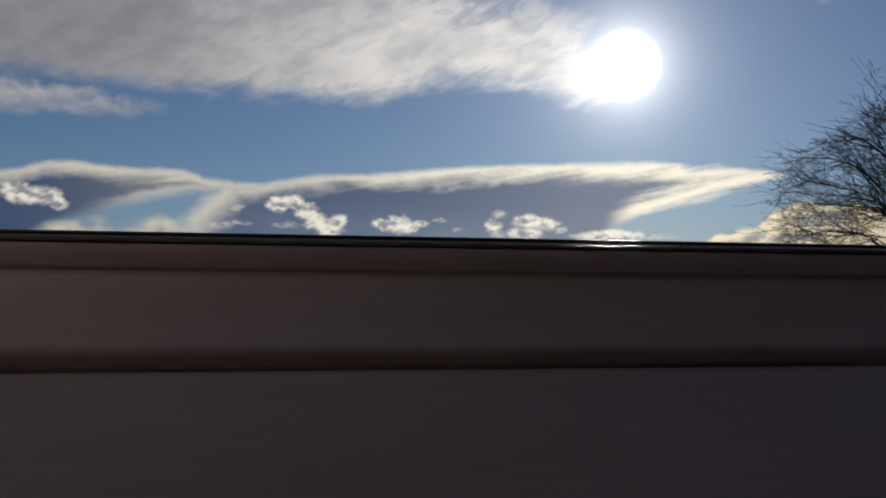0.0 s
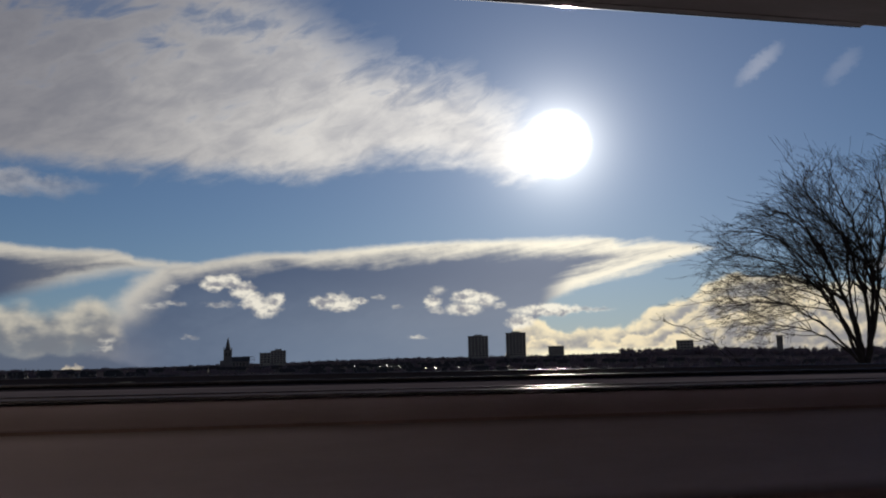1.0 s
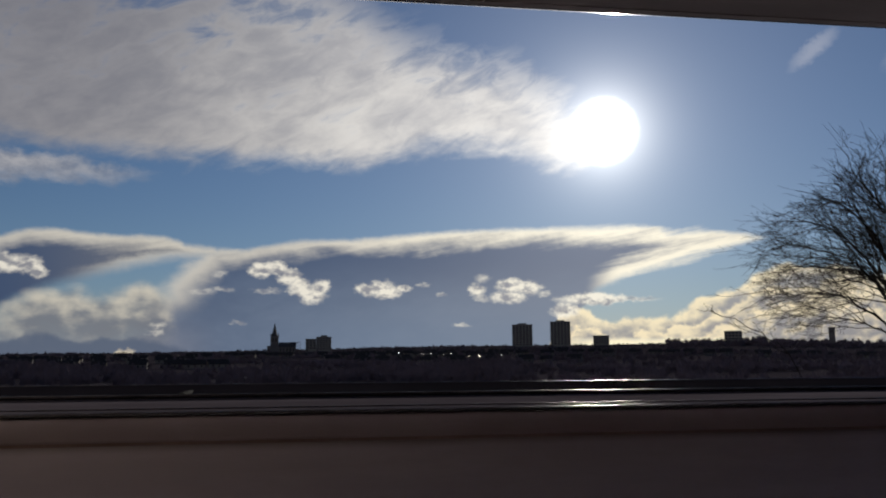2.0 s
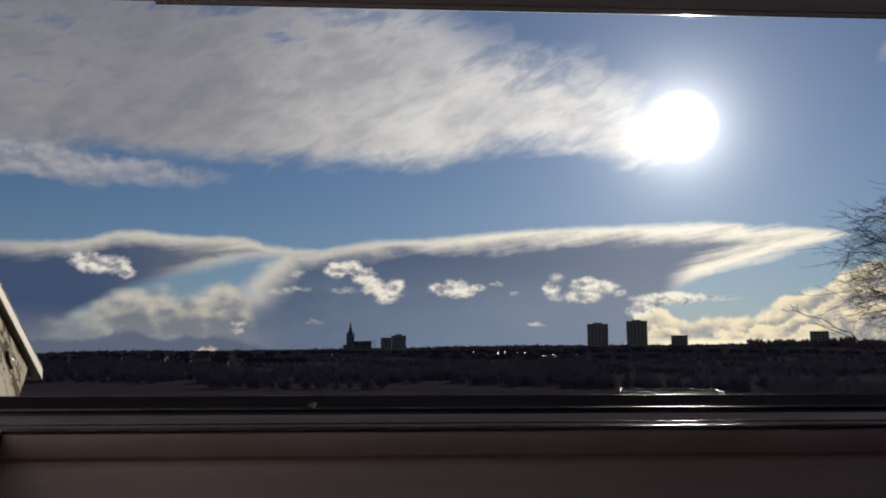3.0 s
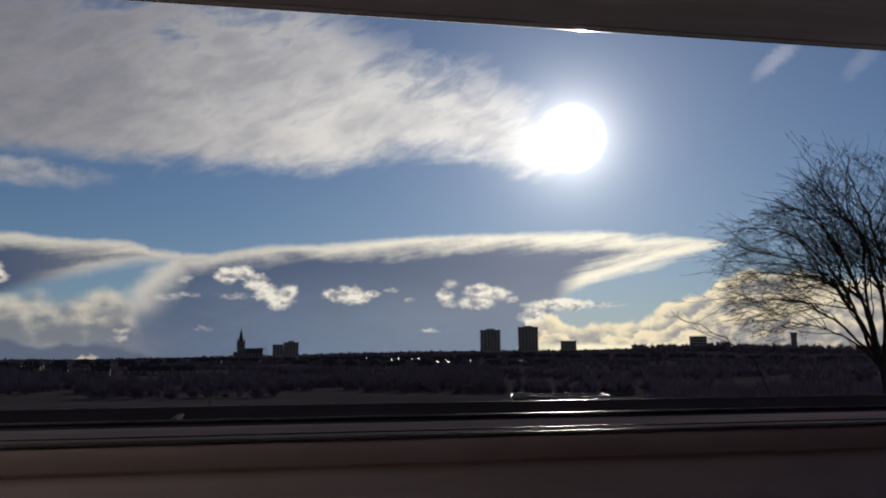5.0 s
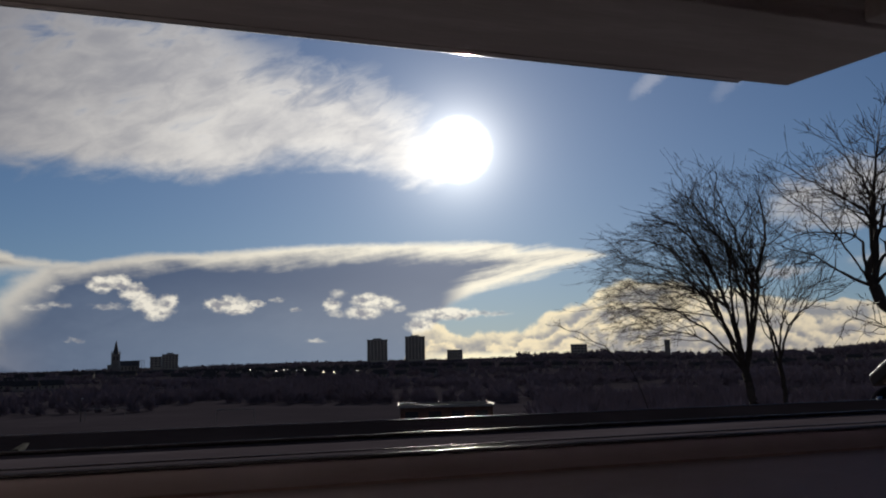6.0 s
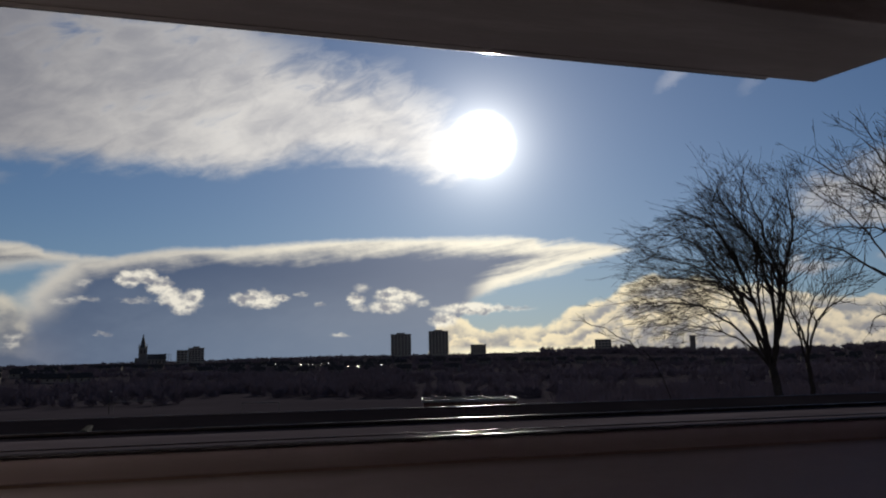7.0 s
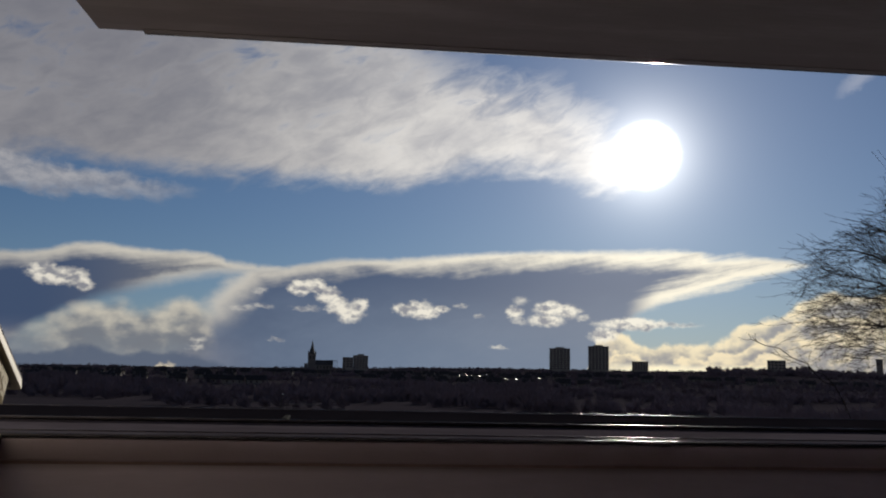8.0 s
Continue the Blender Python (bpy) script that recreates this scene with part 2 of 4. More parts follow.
    ragged = field(2.6, 3.4, 15.0, 5, 0.65)
    bright = blend(tree, near_sun, (0.80, 0.75, 0.65), (1.0, 0.93, 0.72))
    for group, lo, hi, dense in ((wisps, 0.0, 0.95, 0.6), (small, -0.12, 0.55, 0.95)):
        fac = None
        for a, e, ra, re in group:
            d = 1.0 - (((ax - a) / (ra * 1.25)).op("POWER", 2.0) + ((ey - e) / (re * 1.4)).op("POWER", 2.0)).op("SQRT")
            fac = d if fac is None else fac.above(d)
        # bright along the edges, greyer where thick
        shade = (relief * 1.3 + relief2 * 0.5 + fine * 0.5 + 0.80 - fac.step(0.2, 0.9) * 0.42).step(0.0, 1.0)
        col = blend(tree, (fac + ragged * 0.5).step(lo, hi) * dense, col, blend(tree, shade, (0.25, 0.252, 0.275), bright))

    # duller clouds behind the trees
    fac = None
    for a, e, ra, re in ((46.0, 11.0, 3.2, 2.0), (49.5, 11.6, 3.6, 2.2), (48.5, 9.4, 4.5, 0.9), (54.5, 15.4, 3.2, 2.0), (43.5, 6.3, 3.0, 0.6), (52.0, 6.8, 4.0, 0.8)):
        d = 1.0 - (((az + puff2 * 3.0 + puff * 1.5 - a) / ra).op("POWER", 2.0) + ((el + puff2_lit * 2.2 + puff_lit * 0.9 - e) / re).op("POWER", 2.0)).op("SQRT")
        fac = d if fac is None else fac.above(d)
    col = blend(tree, fac.step(-0.1, 0.7) * 0.85, col, blend(tree, (relief2 * 0.8 + relief * 0.4 + 0.6).step(0.0, 1.0), (0.26, 0.27, 0.31), (0.50, 0.48, 0.46)))

    # the sun, burnt out, and the brightness round it
    halo = (off / -1.45).op("EXPONENT") * 2.3 + (off / -2.4).op("EXPONENT") * 0.42
    broad = (off / -12.0).op("EXPONENT") * 0.17
    disc = 1.0 - (off + fine * 0.3).step(0.7, 2.6)
    add = tree.nodes.new("ShaderNodeVectorMath")
    add.operation = "ADD"
    tree.links.new(col, add.inputs[0])
    white = halo + disc * 3.0
    tree.links.new(vec(tree, white + broad, white * 0.985 + broad, white * 0.93 + broad * 1.08), add.inputs[1])
    tree.links.new(add.outputs[0], back.inputs[0])
    back.inputs[1].default_value = 1.0


build_sky()
sun = new("sun", bpy.data.lights.new("sun", "SUN"))
sun.data.energy, sun.data.angle, sun.data.color = 5.0, radians(0.6), (1.0, 0.93, 0.82)
sun.matrix_world = look(tuple(sun_dir * 50), (0, 0, 0))
scene.view_settings.exposure = 0.0


# ---- materials ----
def material(name, base, other=None, scale=8.0, rough=0.6, metal=0.0, bump=0.0, bump_scale=60.0, stretch=(1, 1, 1), wear_or_shade=None, spread=0.3, gloss=0.5):
    """Base colour varied at two scales, with fine relief. other: the colour of the darker patches."""
    mat = bpy.data.materials.new(name)
    mat.use_nodes = True
    tree = mat.node_tree
    bsdf = tree.nodes["Principled BSDF"]
    co = tree.nodes.new("ShaderNodeTexCoord")
    mp = tree.nodes.new("ShaderNodeMapping")
    mp.inputs["Scale"].default_value = stretch
    tree.links.new(co.outputs["Object"], mp.inputs[0])
    where = mp.outputs[0]
    big = noisy(tree, where, scale, 5, 0.6)
    small = noisy(tree, where, scale * 7.3, 4, 0.6)
    other = other or tuple(c * 0.7 for c in base)
    fac = (big * 1.4 + small * 0.6 + 0.4).step(0.5 - spread, 0.5 + spread)
    put(tree, blend(tree, fac, other, base) if wear_or_shade is None else wear_or_shade(tree, co, blend(tree, fac, other, base)), bsdf.inputs["Base Color"])
    put(tree, small * 0.25 + big * 0.2 + rough, bsdf.inputs["Roughness"])
    bsdf.inputs["Metallic"].default_value = metal
    bsdf.inputs["Specular IOR Level"].default_value = gloss
    if bump:
        b = tree.nodes.new("ShaderNodeBump")
        b.inputs["Strength"].default_value = 0.6
        b.inputs["Distance"].default_value = bump
        put(tree, noisy(tree, where, bump_scale, 4, 0.6), b.inputs["Height"])
        tree.links.new(b.outputs[0], bsdf.inputs["Normal"])
    return mat


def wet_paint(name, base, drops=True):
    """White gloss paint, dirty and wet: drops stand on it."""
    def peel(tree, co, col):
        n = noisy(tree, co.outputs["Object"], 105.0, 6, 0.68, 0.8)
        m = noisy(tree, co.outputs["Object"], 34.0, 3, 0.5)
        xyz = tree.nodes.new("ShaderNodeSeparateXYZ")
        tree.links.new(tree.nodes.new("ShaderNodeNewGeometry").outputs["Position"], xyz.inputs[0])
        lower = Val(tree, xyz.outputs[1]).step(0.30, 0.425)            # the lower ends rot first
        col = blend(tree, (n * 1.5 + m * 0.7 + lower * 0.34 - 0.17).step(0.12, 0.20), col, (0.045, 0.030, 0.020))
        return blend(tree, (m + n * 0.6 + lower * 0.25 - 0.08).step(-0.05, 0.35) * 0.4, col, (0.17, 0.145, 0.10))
    mat = material(name, base, tuple(c * 0.82 for c in base), 14.0, 0.48, 0, 0, wear_or_shade=peel if drops else None, gloss=0.12)
    tree = mat.node_tree
    co = tree.nodes.new("ShaderNodeTexCoord")
    vor = tree.nodes.new("ShaderNodeTexVoronoi")
    vor.inputs["Scale"].default_value = 330.0
    tree.links.new(co.outputs["Object"], vor.inputs["Vector"])
    bead = 1.0 - Val(tree, vor.outputs["Distance"]).step(0.05, 0.5)
    xyz = tree.nodes.new("ShaderNodeSeparateXYZ")
    tree.links.new(tree.nodes.new("ShaderNodeNewGeometry").outputs["Position"], xyz.inputs[0])
    low_end = Val(tree, xyz.outputs[1]).step(0.30, 0.44) * 0.75 + 0.25
    some = noisy(tree, co.outputs["Object"], 95.0, 4, 0.65).step(0.04, 0.14) * low_end
    drop = bead.step(0.35, 0.7) * some
    put(tree, drop * 0.5, tree.nodes["Principled BSDF"].inputs["Specular IOR Level"])
    put(tree, 0.5 - drop * 0.36, tree.nodes["Principled BSDF"].inputs["Roughness"])
    b = tree.nodes.new("ShaderNodeBump")
    b.inputs["Strength"].default_value = 0.9 if drops else 0.25
    b.inputs["Distance"].default_value = 0.0012
    put(tree, bead * some + noisy(tree, co.outputs["Object"], 60.0, 4, 0.6) * 0.9, b.inputs["Height"])
    tree.links.new(b.outputs[0], tree.nodes["Principled BSDF"].inputs["Normal"])
    return mat


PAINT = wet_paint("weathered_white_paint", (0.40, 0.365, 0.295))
# Left lining's colour darkened to cut the light it bounces onto the rail.
PAINT_DIM = material("dimmed_lining_paint", (0.21, 0.18, 0.14), (0.13, 0.105, 0.075), 25.0, 0.7, 0, 0.0008, 70.0, gloss=0.1)
# White paint darkened: the shade of the right side, put into the colour.
PAINT_SHADE = material("shaded_white_paint", (0.075, 0.066, 0.066), (0.045, 0.039, 0.038), 22.0, 0.8, 0, 0.0008, 70.0, gloss=0.05)
LIP = material("cream_painted_lip", (0.34, 0.295, 0.205), (0.24, 0.20, 0.14), 60.0, 0.6, gloss=0.2)
JOINT = material("dusty_joint", (0.22, 0.155, 0.145), (0.15, 0.11, 0.10), 60.0, 0.9, gloss=0.0)
GASKET = material("brown_gasket", (0.40, 0.28, 0.26), (0.30, 0.21, 0.20), 60.0, 0.7)


def joint_shade(tree, co, col):
    """Soft brown shade along the rail's two joints, painted into the colour."""
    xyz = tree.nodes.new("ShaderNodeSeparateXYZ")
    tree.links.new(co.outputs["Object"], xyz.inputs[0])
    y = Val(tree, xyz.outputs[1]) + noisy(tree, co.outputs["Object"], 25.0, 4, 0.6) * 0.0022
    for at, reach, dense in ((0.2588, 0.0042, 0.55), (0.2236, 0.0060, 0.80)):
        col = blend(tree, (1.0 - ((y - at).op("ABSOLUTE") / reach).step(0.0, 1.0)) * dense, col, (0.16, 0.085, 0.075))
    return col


PAINT_IN = material("painted_wood_indoors", (0.86, 0.75, 0.85), (0.77, 0.66, 0.75), 9.0, 0.5, 0, 0.0005, 60.0, (1, 4, 4), wear_or_shade=joint_shade, gloss=0.3)
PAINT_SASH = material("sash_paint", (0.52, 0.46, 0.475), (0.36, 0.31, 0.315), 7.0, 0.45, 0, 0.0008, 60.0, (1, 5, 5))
TRIM = material("grey_wet_lip", (0.115, 0.102, 0.125), (0.078, 0.068, 0.084), 30.0, 0.85, 0.0, 0.0006, 120.0, (0.3, 1, 1), gloss=0.0)
BLACK = material("black_rubber", (0.022, 0.021, 0.023), (0.012, 0.012, 0.013), 30.0, 0.5, 0, 0.0005, 150.0)
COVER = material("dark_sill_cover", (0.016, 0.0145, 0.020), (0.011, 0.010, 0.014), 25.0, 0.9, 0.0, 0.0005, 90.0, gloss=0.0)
WET = material("wet_edge", (0.20, 0.18, 0.21), (0.11, 0.10, 0.115), 90.0, 0.2, 0.0, 0.0004, 380.0, (1, 1, 1))
DARK_METAL = material("dark_coated_metal", (0.045, 0.043, 0.045), (0.028, 0.026, 0.027), 25.0, 0.3, 0.3, 0.0003, 150.0)
GALV = material("bright_metal", (0.62, 0.62, 0.62), (0.45, 0.44, 0.42), 40.0, 0.22, 1.0, 0.0004, 160.0)
# Mirror metal for the glints on the drip strip and beside the corner gasket.
BRIGHT = material("glint_metal", (0.5, 0.5, 0.5), (0.4, 0.4, 0.4), 40.0, 0.12, 1.0)
CLIP = material("dull_grey_clip", (0.06, 0.06, 0.063), (0.04, 0.04, 0.04), 80.0, 0.8, gloss=0.0)
RUST = material("rusty_screw", (0.17, 0.12, 0.08), (0.10, 0.065, 0.045), 160.0, 0.8, 0.0, gloss=0.1)
# Bright and mauve, so that the unseen room's bounce lifts and tints the rail.
PLASTER = material("attic_bounce_plaster", (0.84, 0.78, 0.86), (0.78, 0.72, 0.80), 1.6, 0.85, 0, 0.001, 40.0)
# Darker tone of the unseen west wall, to cut bounce from the left.
WALL_DIM = material("dim_attic_wall", (0.36, 0.30, 0.30), (0.28, 0.23, 0.22), 2.0, 0.6, 0, 0.002, 30.0, (1, 6, 1))
SLATE = material("roof_slate", (0.09, 0.09, 0.10), (0.06, 0.06, 0.065), 3.0, 0.8, 0, 0.004, 14.0, gloss=0.1)
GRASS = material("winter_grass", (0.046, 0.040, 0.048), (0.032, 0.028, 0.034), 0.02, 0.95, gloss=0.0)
BARK = material("bark", (0.060, 0.050, 0.045), (0.035, 0.029, 0.026), 3.0, 0.95, 0, 0.01, 30.0, gloss=0.02)
TWIG = material("twigs", (0.050, 0.036, 0.028), (0.032, 0.024, 0.02), 1.0, 0.85, gloss=0.2)
WOODS = material("winter_woods", (0.165, 0.142, 0.172), (0.120, 0.100, 0.116), 0.012, 0.95, gloss=0.0)
GRANITE = material("grey_granite", (0.18, 0.17, 0.17), (0.13, 0.125, 0.125), 0.15, 0.85, gloss=0.0)
CONCRETE = material("concrete_panel", (0.27, 0.26, 0.25), (0.20, 0.195, 0.19), 0.08, 0.85, gloss=0.0)
HARL = material("house_render", (0.25, 0.235, 0.215), (0.18, 0.165, 0.15), 0.2, 0.9, gloss=0.0)
ROOF = material("slate_house_roof", (0.06, 0.056, 0.056), (0.04, 0.037, 0.037), 0.5, 0.9, gloss=0.0)
SHEET = material("wet_sheet_roof", (0.25, 0.25, 0.26), (0.2, 0.2, 0.21), 0.3, 0.55, 0.0)
WHITE = material("white_coating", (0.75, 0.75, 0.74), (0.62, 0.62, 0.61), 1.0, 0.45)
GLASS = bpy.data.materials.new("clear_glass")
GLASS.use_nodes = True
GLASS.node_tree.nodes["Principled BSDF"].inputs["Transmission Weight"].default_value = 1.0
GLASS.node_tree.nodes["Principled BSDF"].inputs["Roughness"].default_value = 0.02
PANE = material("dark_window_glass", (0.03, 0.033, 0.04), (0.02, 0.022, 0.027), 0.2, 0.12)


# ---- mesh helpers ----
def empty(name, x=0, y=0, z=0, rz=0.0):
    ob = new(name)
    ob.matrix_basis = pose(x, y, z, 0, 0, rz)
    ob.empty_display_size = 0.1
    return ob


def part(name, bm, mat, parent=None, label="", smooth=False):
    me = bpy.data.meshes.new(name)
    bm.to_mesh(me)
    bm.free()
    me.materials.append(mat)
    if smooth:
        for p in me.polygons:
            p.use_smooth = True
    ob = new(name, me)
    if parent:
        ob.parent = parent
    return tagged(ob, label)


def from_lists(name, verts, faces, mat, parent=None, label=""):
    me = bpy.data.meshes.new(name)
    me.from_pydata(verts, [], faces)
    me.materials.append(mat)
    ob = new(name, me)
    if parent:
        ob.parent = parent
    return tagged(ob, label)


def shared(name, me, parent, m):
    ob = new(name, me)
    ob.parent = parent
    ob.matrix_basis = m
    return ob


def box(bm, x0, x1, y0, y1, z0, z1, bevel=0.0):
    r = bmesh.ops.create_cube(bm, size=1, matrix=Matrix.Translation(((x0 + x1) / 2, (y0 + y1) / 2, (z0 + z1) / 2))
                              @ Matrix.Diagonal((x1 - x0, y1 - y0, z1 - z0, 1)))
    if bevel:
        es = list({e for v in r["verts"] for e in v.link_edges})
        bmesh.ops.bevel(bm, geom=es, offset=bevel, segments=2, affect="EDGES", profile=0.5)
    return bm


def bar(bm, profile, x0, x1, place=lambda x, a, b: (x, a, b), bevel=0.0, cuts=1):
    """A bar along x with the given section, in the (a, b) plane that place() puts into the world."""
    rows = []
    for k in range(cuts + 1):
        x = x0 + (x1 - x0) * k / cuts
        rows.append([bm.verts.new(place(x, a, b)) for a, b in profile])
    n = len(profile)
    for r0, r1 in zip(rows, rows[1:]):
        for i in range(n):
            bm.faces.new((r0[i], r0[(i + 1) % n], r1[(i + 1) % n], r1[i]))
    bm.faces.new(rows[0][::-1])
    bm.faces.new(rows[-1])
    bmesh.ops.recalc_face_normals(bm, faces=bm.faces)
    if bevel:
        bmesh.ops.bevel(bm, geom=[e for e in bm.edges if e.calc_face_angle(0) > 0.5], offset=bevel, segments=3, affect="EDGES", profile=0.5)
    return bm


# ---- roof window ----
Z0 = 8.0
PITCH = radians(34.5)
CX = 0.171                             # middle of the window


def slope(x, a, h):
    """A place on the roof: a metres up the slope from the window's lower end, h metres out of it."""
    return (x, 0.455 - a * math.cos(PITCH) + h * math.sin(PITCH), Z0 + 0.002 + a * math.sin(PITCH) + h * math.cos(PITCH))


window = tagged(empty("window_1"), "centre-pivot roof window, white paint weathered and wet, swung wide open", "roof window", kind="structure")

# lower rail, from the room outwards: heights are below the eye line
yz = lambda x, a, b: (x, a, Z0 + 0.002 + b)
X0, X1 = -0.30, 0.60
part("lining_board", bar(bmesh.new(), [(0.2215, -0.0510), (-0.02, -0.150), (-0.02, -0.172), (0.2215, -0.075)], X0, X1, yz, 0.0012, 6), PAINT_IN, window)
part("joint", bar(bmesh.new(), [(0.2235, -0.0535), (0.2200, -0.0545), (0.2200, -0.07), (0.2260, -0.07), (0.2260, -0.0530)], X0, X1, yz), JOINT, window, "dark open joint")
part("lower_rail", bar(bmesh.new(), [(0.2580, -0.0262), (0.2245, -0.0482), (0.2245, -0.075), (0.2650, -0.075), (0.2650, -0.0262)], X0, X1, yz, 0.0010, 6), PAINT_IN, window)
part("gasket", bar(bmesh.new(), [(0.2585, -0.0253), (0.2585, -0.0263), (0.27, -0.0262), (0.27, -0.0254)], X0, X1, yz), GASKET, window, "dark brown rubber gasket")
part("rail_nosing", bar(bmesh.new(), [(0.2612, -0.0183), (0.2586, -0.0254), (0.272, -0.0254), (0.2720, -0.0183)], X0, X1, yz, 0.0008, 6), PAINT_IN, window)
part("rail_lip", bar(bmesh.new(), [(0.2640, -0.0168), (0.2608, -0.0180), (0.2925, -0.0182), (0.2925, -0.0140)], X0, X1, yz, 0.0005, 12), TRIM, window, "grey wet lip of the rail")
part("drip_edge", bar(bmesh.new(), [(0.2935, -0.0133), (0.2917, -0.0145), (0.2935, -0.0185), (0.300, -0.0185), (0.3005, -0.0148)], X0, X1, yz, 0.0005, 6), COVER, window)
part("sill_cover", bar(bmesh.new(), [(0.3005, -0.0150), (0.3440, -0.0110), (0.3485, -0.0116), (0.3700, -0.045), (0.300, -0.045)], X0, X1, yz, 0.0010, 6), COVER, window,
     "dark coated metal cover, wet")
part("clip", box(bmesh.new(), -0.0292, -0.0266, 0.296, 0.343, Z0 - 0.0140, Z0 - 0.0105, 0.0006), CLIP, window, "small pale metal clip on the cover")


def bead(name, parent, x0, x1, y, z, rad, at, label="", mat=None, sides=32):
    """A thin rounded wet edge along x."""
    ring = [(y + rad * math.cos(2 * math.pi * k / sides), z + rad * math.sin(2 * math.pi * k / sides)) for k in range(sides)]
    return part(name, bar(bmesh.new(), ring, x0, x1, at, 0, 20), mat or WET, parent, label, smooth=True)


bead("wet_bead", window, X0, X1, 0.2617, -0.0174, 0.0006, yz, "wet rounded edge")
bead("wet_bead", window, X0, X1, 0.2690, -0.0163, 0.0003, yz)
bead("wet_bead", window, X0, X1, 0.2925, -0.0132, 0.0005, yz)
bead("wet_bead", window, X0, X1, 0.3452, -0.0112, 0.0005, yz, "wet outer edge of the cover")


def jamb(parent, side):
    """One side of the frame. side is -1 or 1; the one facing away from the sun has its shade painted in."""
    paint, strip = (PAINT, LIP) if side < 0 else (PAINT_SHADE, PAINT_SHADE)
    def at(x, a, h):
        return slope(CX + side * (-x), a, h)

    def run(name, section, a0, a1, mat, label="", bevel=0.0012, slant=0.0):
        bm = bmesh.new()
        rows = []
        for k in range(9):
            a = a0 + (a1 - a0) * k / 8
            rows.append([bm.verts.new(at(x, a - (slant * h if k == 0 else 0), h)) for x, h in section])
        n = len(section)
        for r0, r1 in zip(rows, rows[1:]):
            for i in range(n):
                bm.faces.new((r0[i], r0[(i + 1) % n], r1[(i + 1) % n], r1[i]))
        bm.faces.new(rows[0][::-1])
        bm.faces.new(rows[-1])
        bmesh.ops.recalc_face_normals(bm, faces=bm.faces)
        if bevel:
            bmesh.ops.bevel(bm, geom=[e for e in bm.edges if e.calc_face_angle(0) > 0.5], offset=bevel, segments=2, affect="EDGES", profile=0.5)
        return part(name, bm, mat, parent, label)

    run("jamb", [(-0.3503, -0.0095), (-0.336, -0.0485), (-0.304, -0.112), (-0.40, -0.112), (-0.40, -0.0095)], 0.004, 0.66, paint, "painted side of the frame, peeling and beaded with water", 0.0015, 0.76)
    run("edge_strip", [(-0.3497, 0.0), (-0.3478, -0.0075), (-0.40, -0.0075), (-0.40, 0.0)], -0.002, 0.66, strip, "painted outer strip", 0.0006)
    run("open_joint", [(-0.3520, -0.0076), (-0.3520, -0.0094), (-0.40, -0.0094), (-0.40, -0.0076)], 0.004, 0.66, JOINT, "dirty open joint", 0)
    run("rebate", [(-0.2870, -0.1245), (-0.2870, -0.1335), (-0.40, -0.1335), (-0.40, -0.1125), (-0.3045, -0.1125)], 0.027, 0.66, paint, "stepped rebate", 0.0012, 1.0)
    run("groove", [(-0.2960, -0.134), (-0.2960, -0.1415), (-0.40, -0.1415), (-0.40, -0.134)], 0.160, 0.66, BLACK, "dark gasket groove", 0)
    run("side_lining", [(-0.2870, -0.142), (-0.2870, -0.30), (-0.40, -0.30), (-0.40, -0.142)], 0.168, 0.66, PAINT_DIM if side < 0 else paint, "painted side lining", 0.001)
    # Right bead is wider and bright metal, to stand for the wet edge's glint.
    wide = 0.0007 if side < 0 else 0.0013
    run("wet_edge", [(-0.3503 + wide * math.cos(k * math.pi / 8), 0.0004 + wide * math.sin(k * math.pi / 8)) for k in range(16)], 0.0, 0.66, WET if side < 0 else GALV, "thin edge bead added for the wet glint", 0)
    if side > 0:
        pad = bmesh.new()
        mid = Vector((0.478, 0.400, Z0 - 0.0155))
        bmesh.ops.create_uvsphere(pad, u_segments=20, v_segments=12, radius=1.0, matrix=Matrix.Translation(mid) @ Matrix.Diagonal((0.017, 0.012, 0.0125, 1)))
        gasket = part("corner_gasket", pad, COVER, parent, "black rubber corner of the gasket", smooth=True)
        # Metal ball added to make the bright spot at the gasket's end.
        pad = bmesh.new()
        bmesh.ops.create_uvsphere(pad, u_segments=16, v_segments=10, radius=0.0026, matrix=Matrix.Translation(mid + Vector((-0.0155, -0.003, 0.003))))
        part("glint_ball", pad, BRIGHT, gasket, "small metal ball added for a bright spot", smooth=True)
    bm = bmesh.new()
    face = (Vector((-side * math.cos(0.32), 0, 0)) + Vector((0, math.sin(PITCH), math.cos(PITCH))) * math.sin(0.32)).normalized()
    head = Matrix.Translation(at(-0.3419, 0.050, -0.030)) @ face.to_track_quat("Z", "Y").to_matrix().to_4x4()
    bmesh.ops.create_cone(bm, cap_ends=True, segments=20, radius1=0.0046, radius2=0.0040, depth=0.0012, matrix=head)
    screw = part("screw", bm, RUST, parent, "rusty round screw head")
    bm = bmesh.new()
    bmesh.ops.create_cube(bm, size=1, matrix=head @ Matrix.Translation((0, 0, 0.0006)) @ Matrix.Diagonal((0.0062, 0.0009, 0.0006, 1)))
    part("slot", bm, BLACK, screw)


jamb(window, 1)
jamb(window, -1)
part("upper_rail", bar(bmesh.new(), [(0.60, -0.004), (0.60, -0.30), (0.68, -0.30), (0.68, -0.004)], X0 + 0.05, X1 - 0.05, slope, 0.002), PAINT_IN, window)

# sash, turned almost level: c runs back from the front edge, d down from its lower face
TILT = radians(4.5)
SX0, SX1 = -0.153, 0.459


def sash_at(x, c, d):
    return (x, 0.447 + (x - CX) * 0.0065 - c * math.cos(TILT) + d * math.sin(TILT), Z0 + 0.2105 + (x - 0.153) * 0.026 - c * math.sin(TILT) - d * math.cos(TILT))


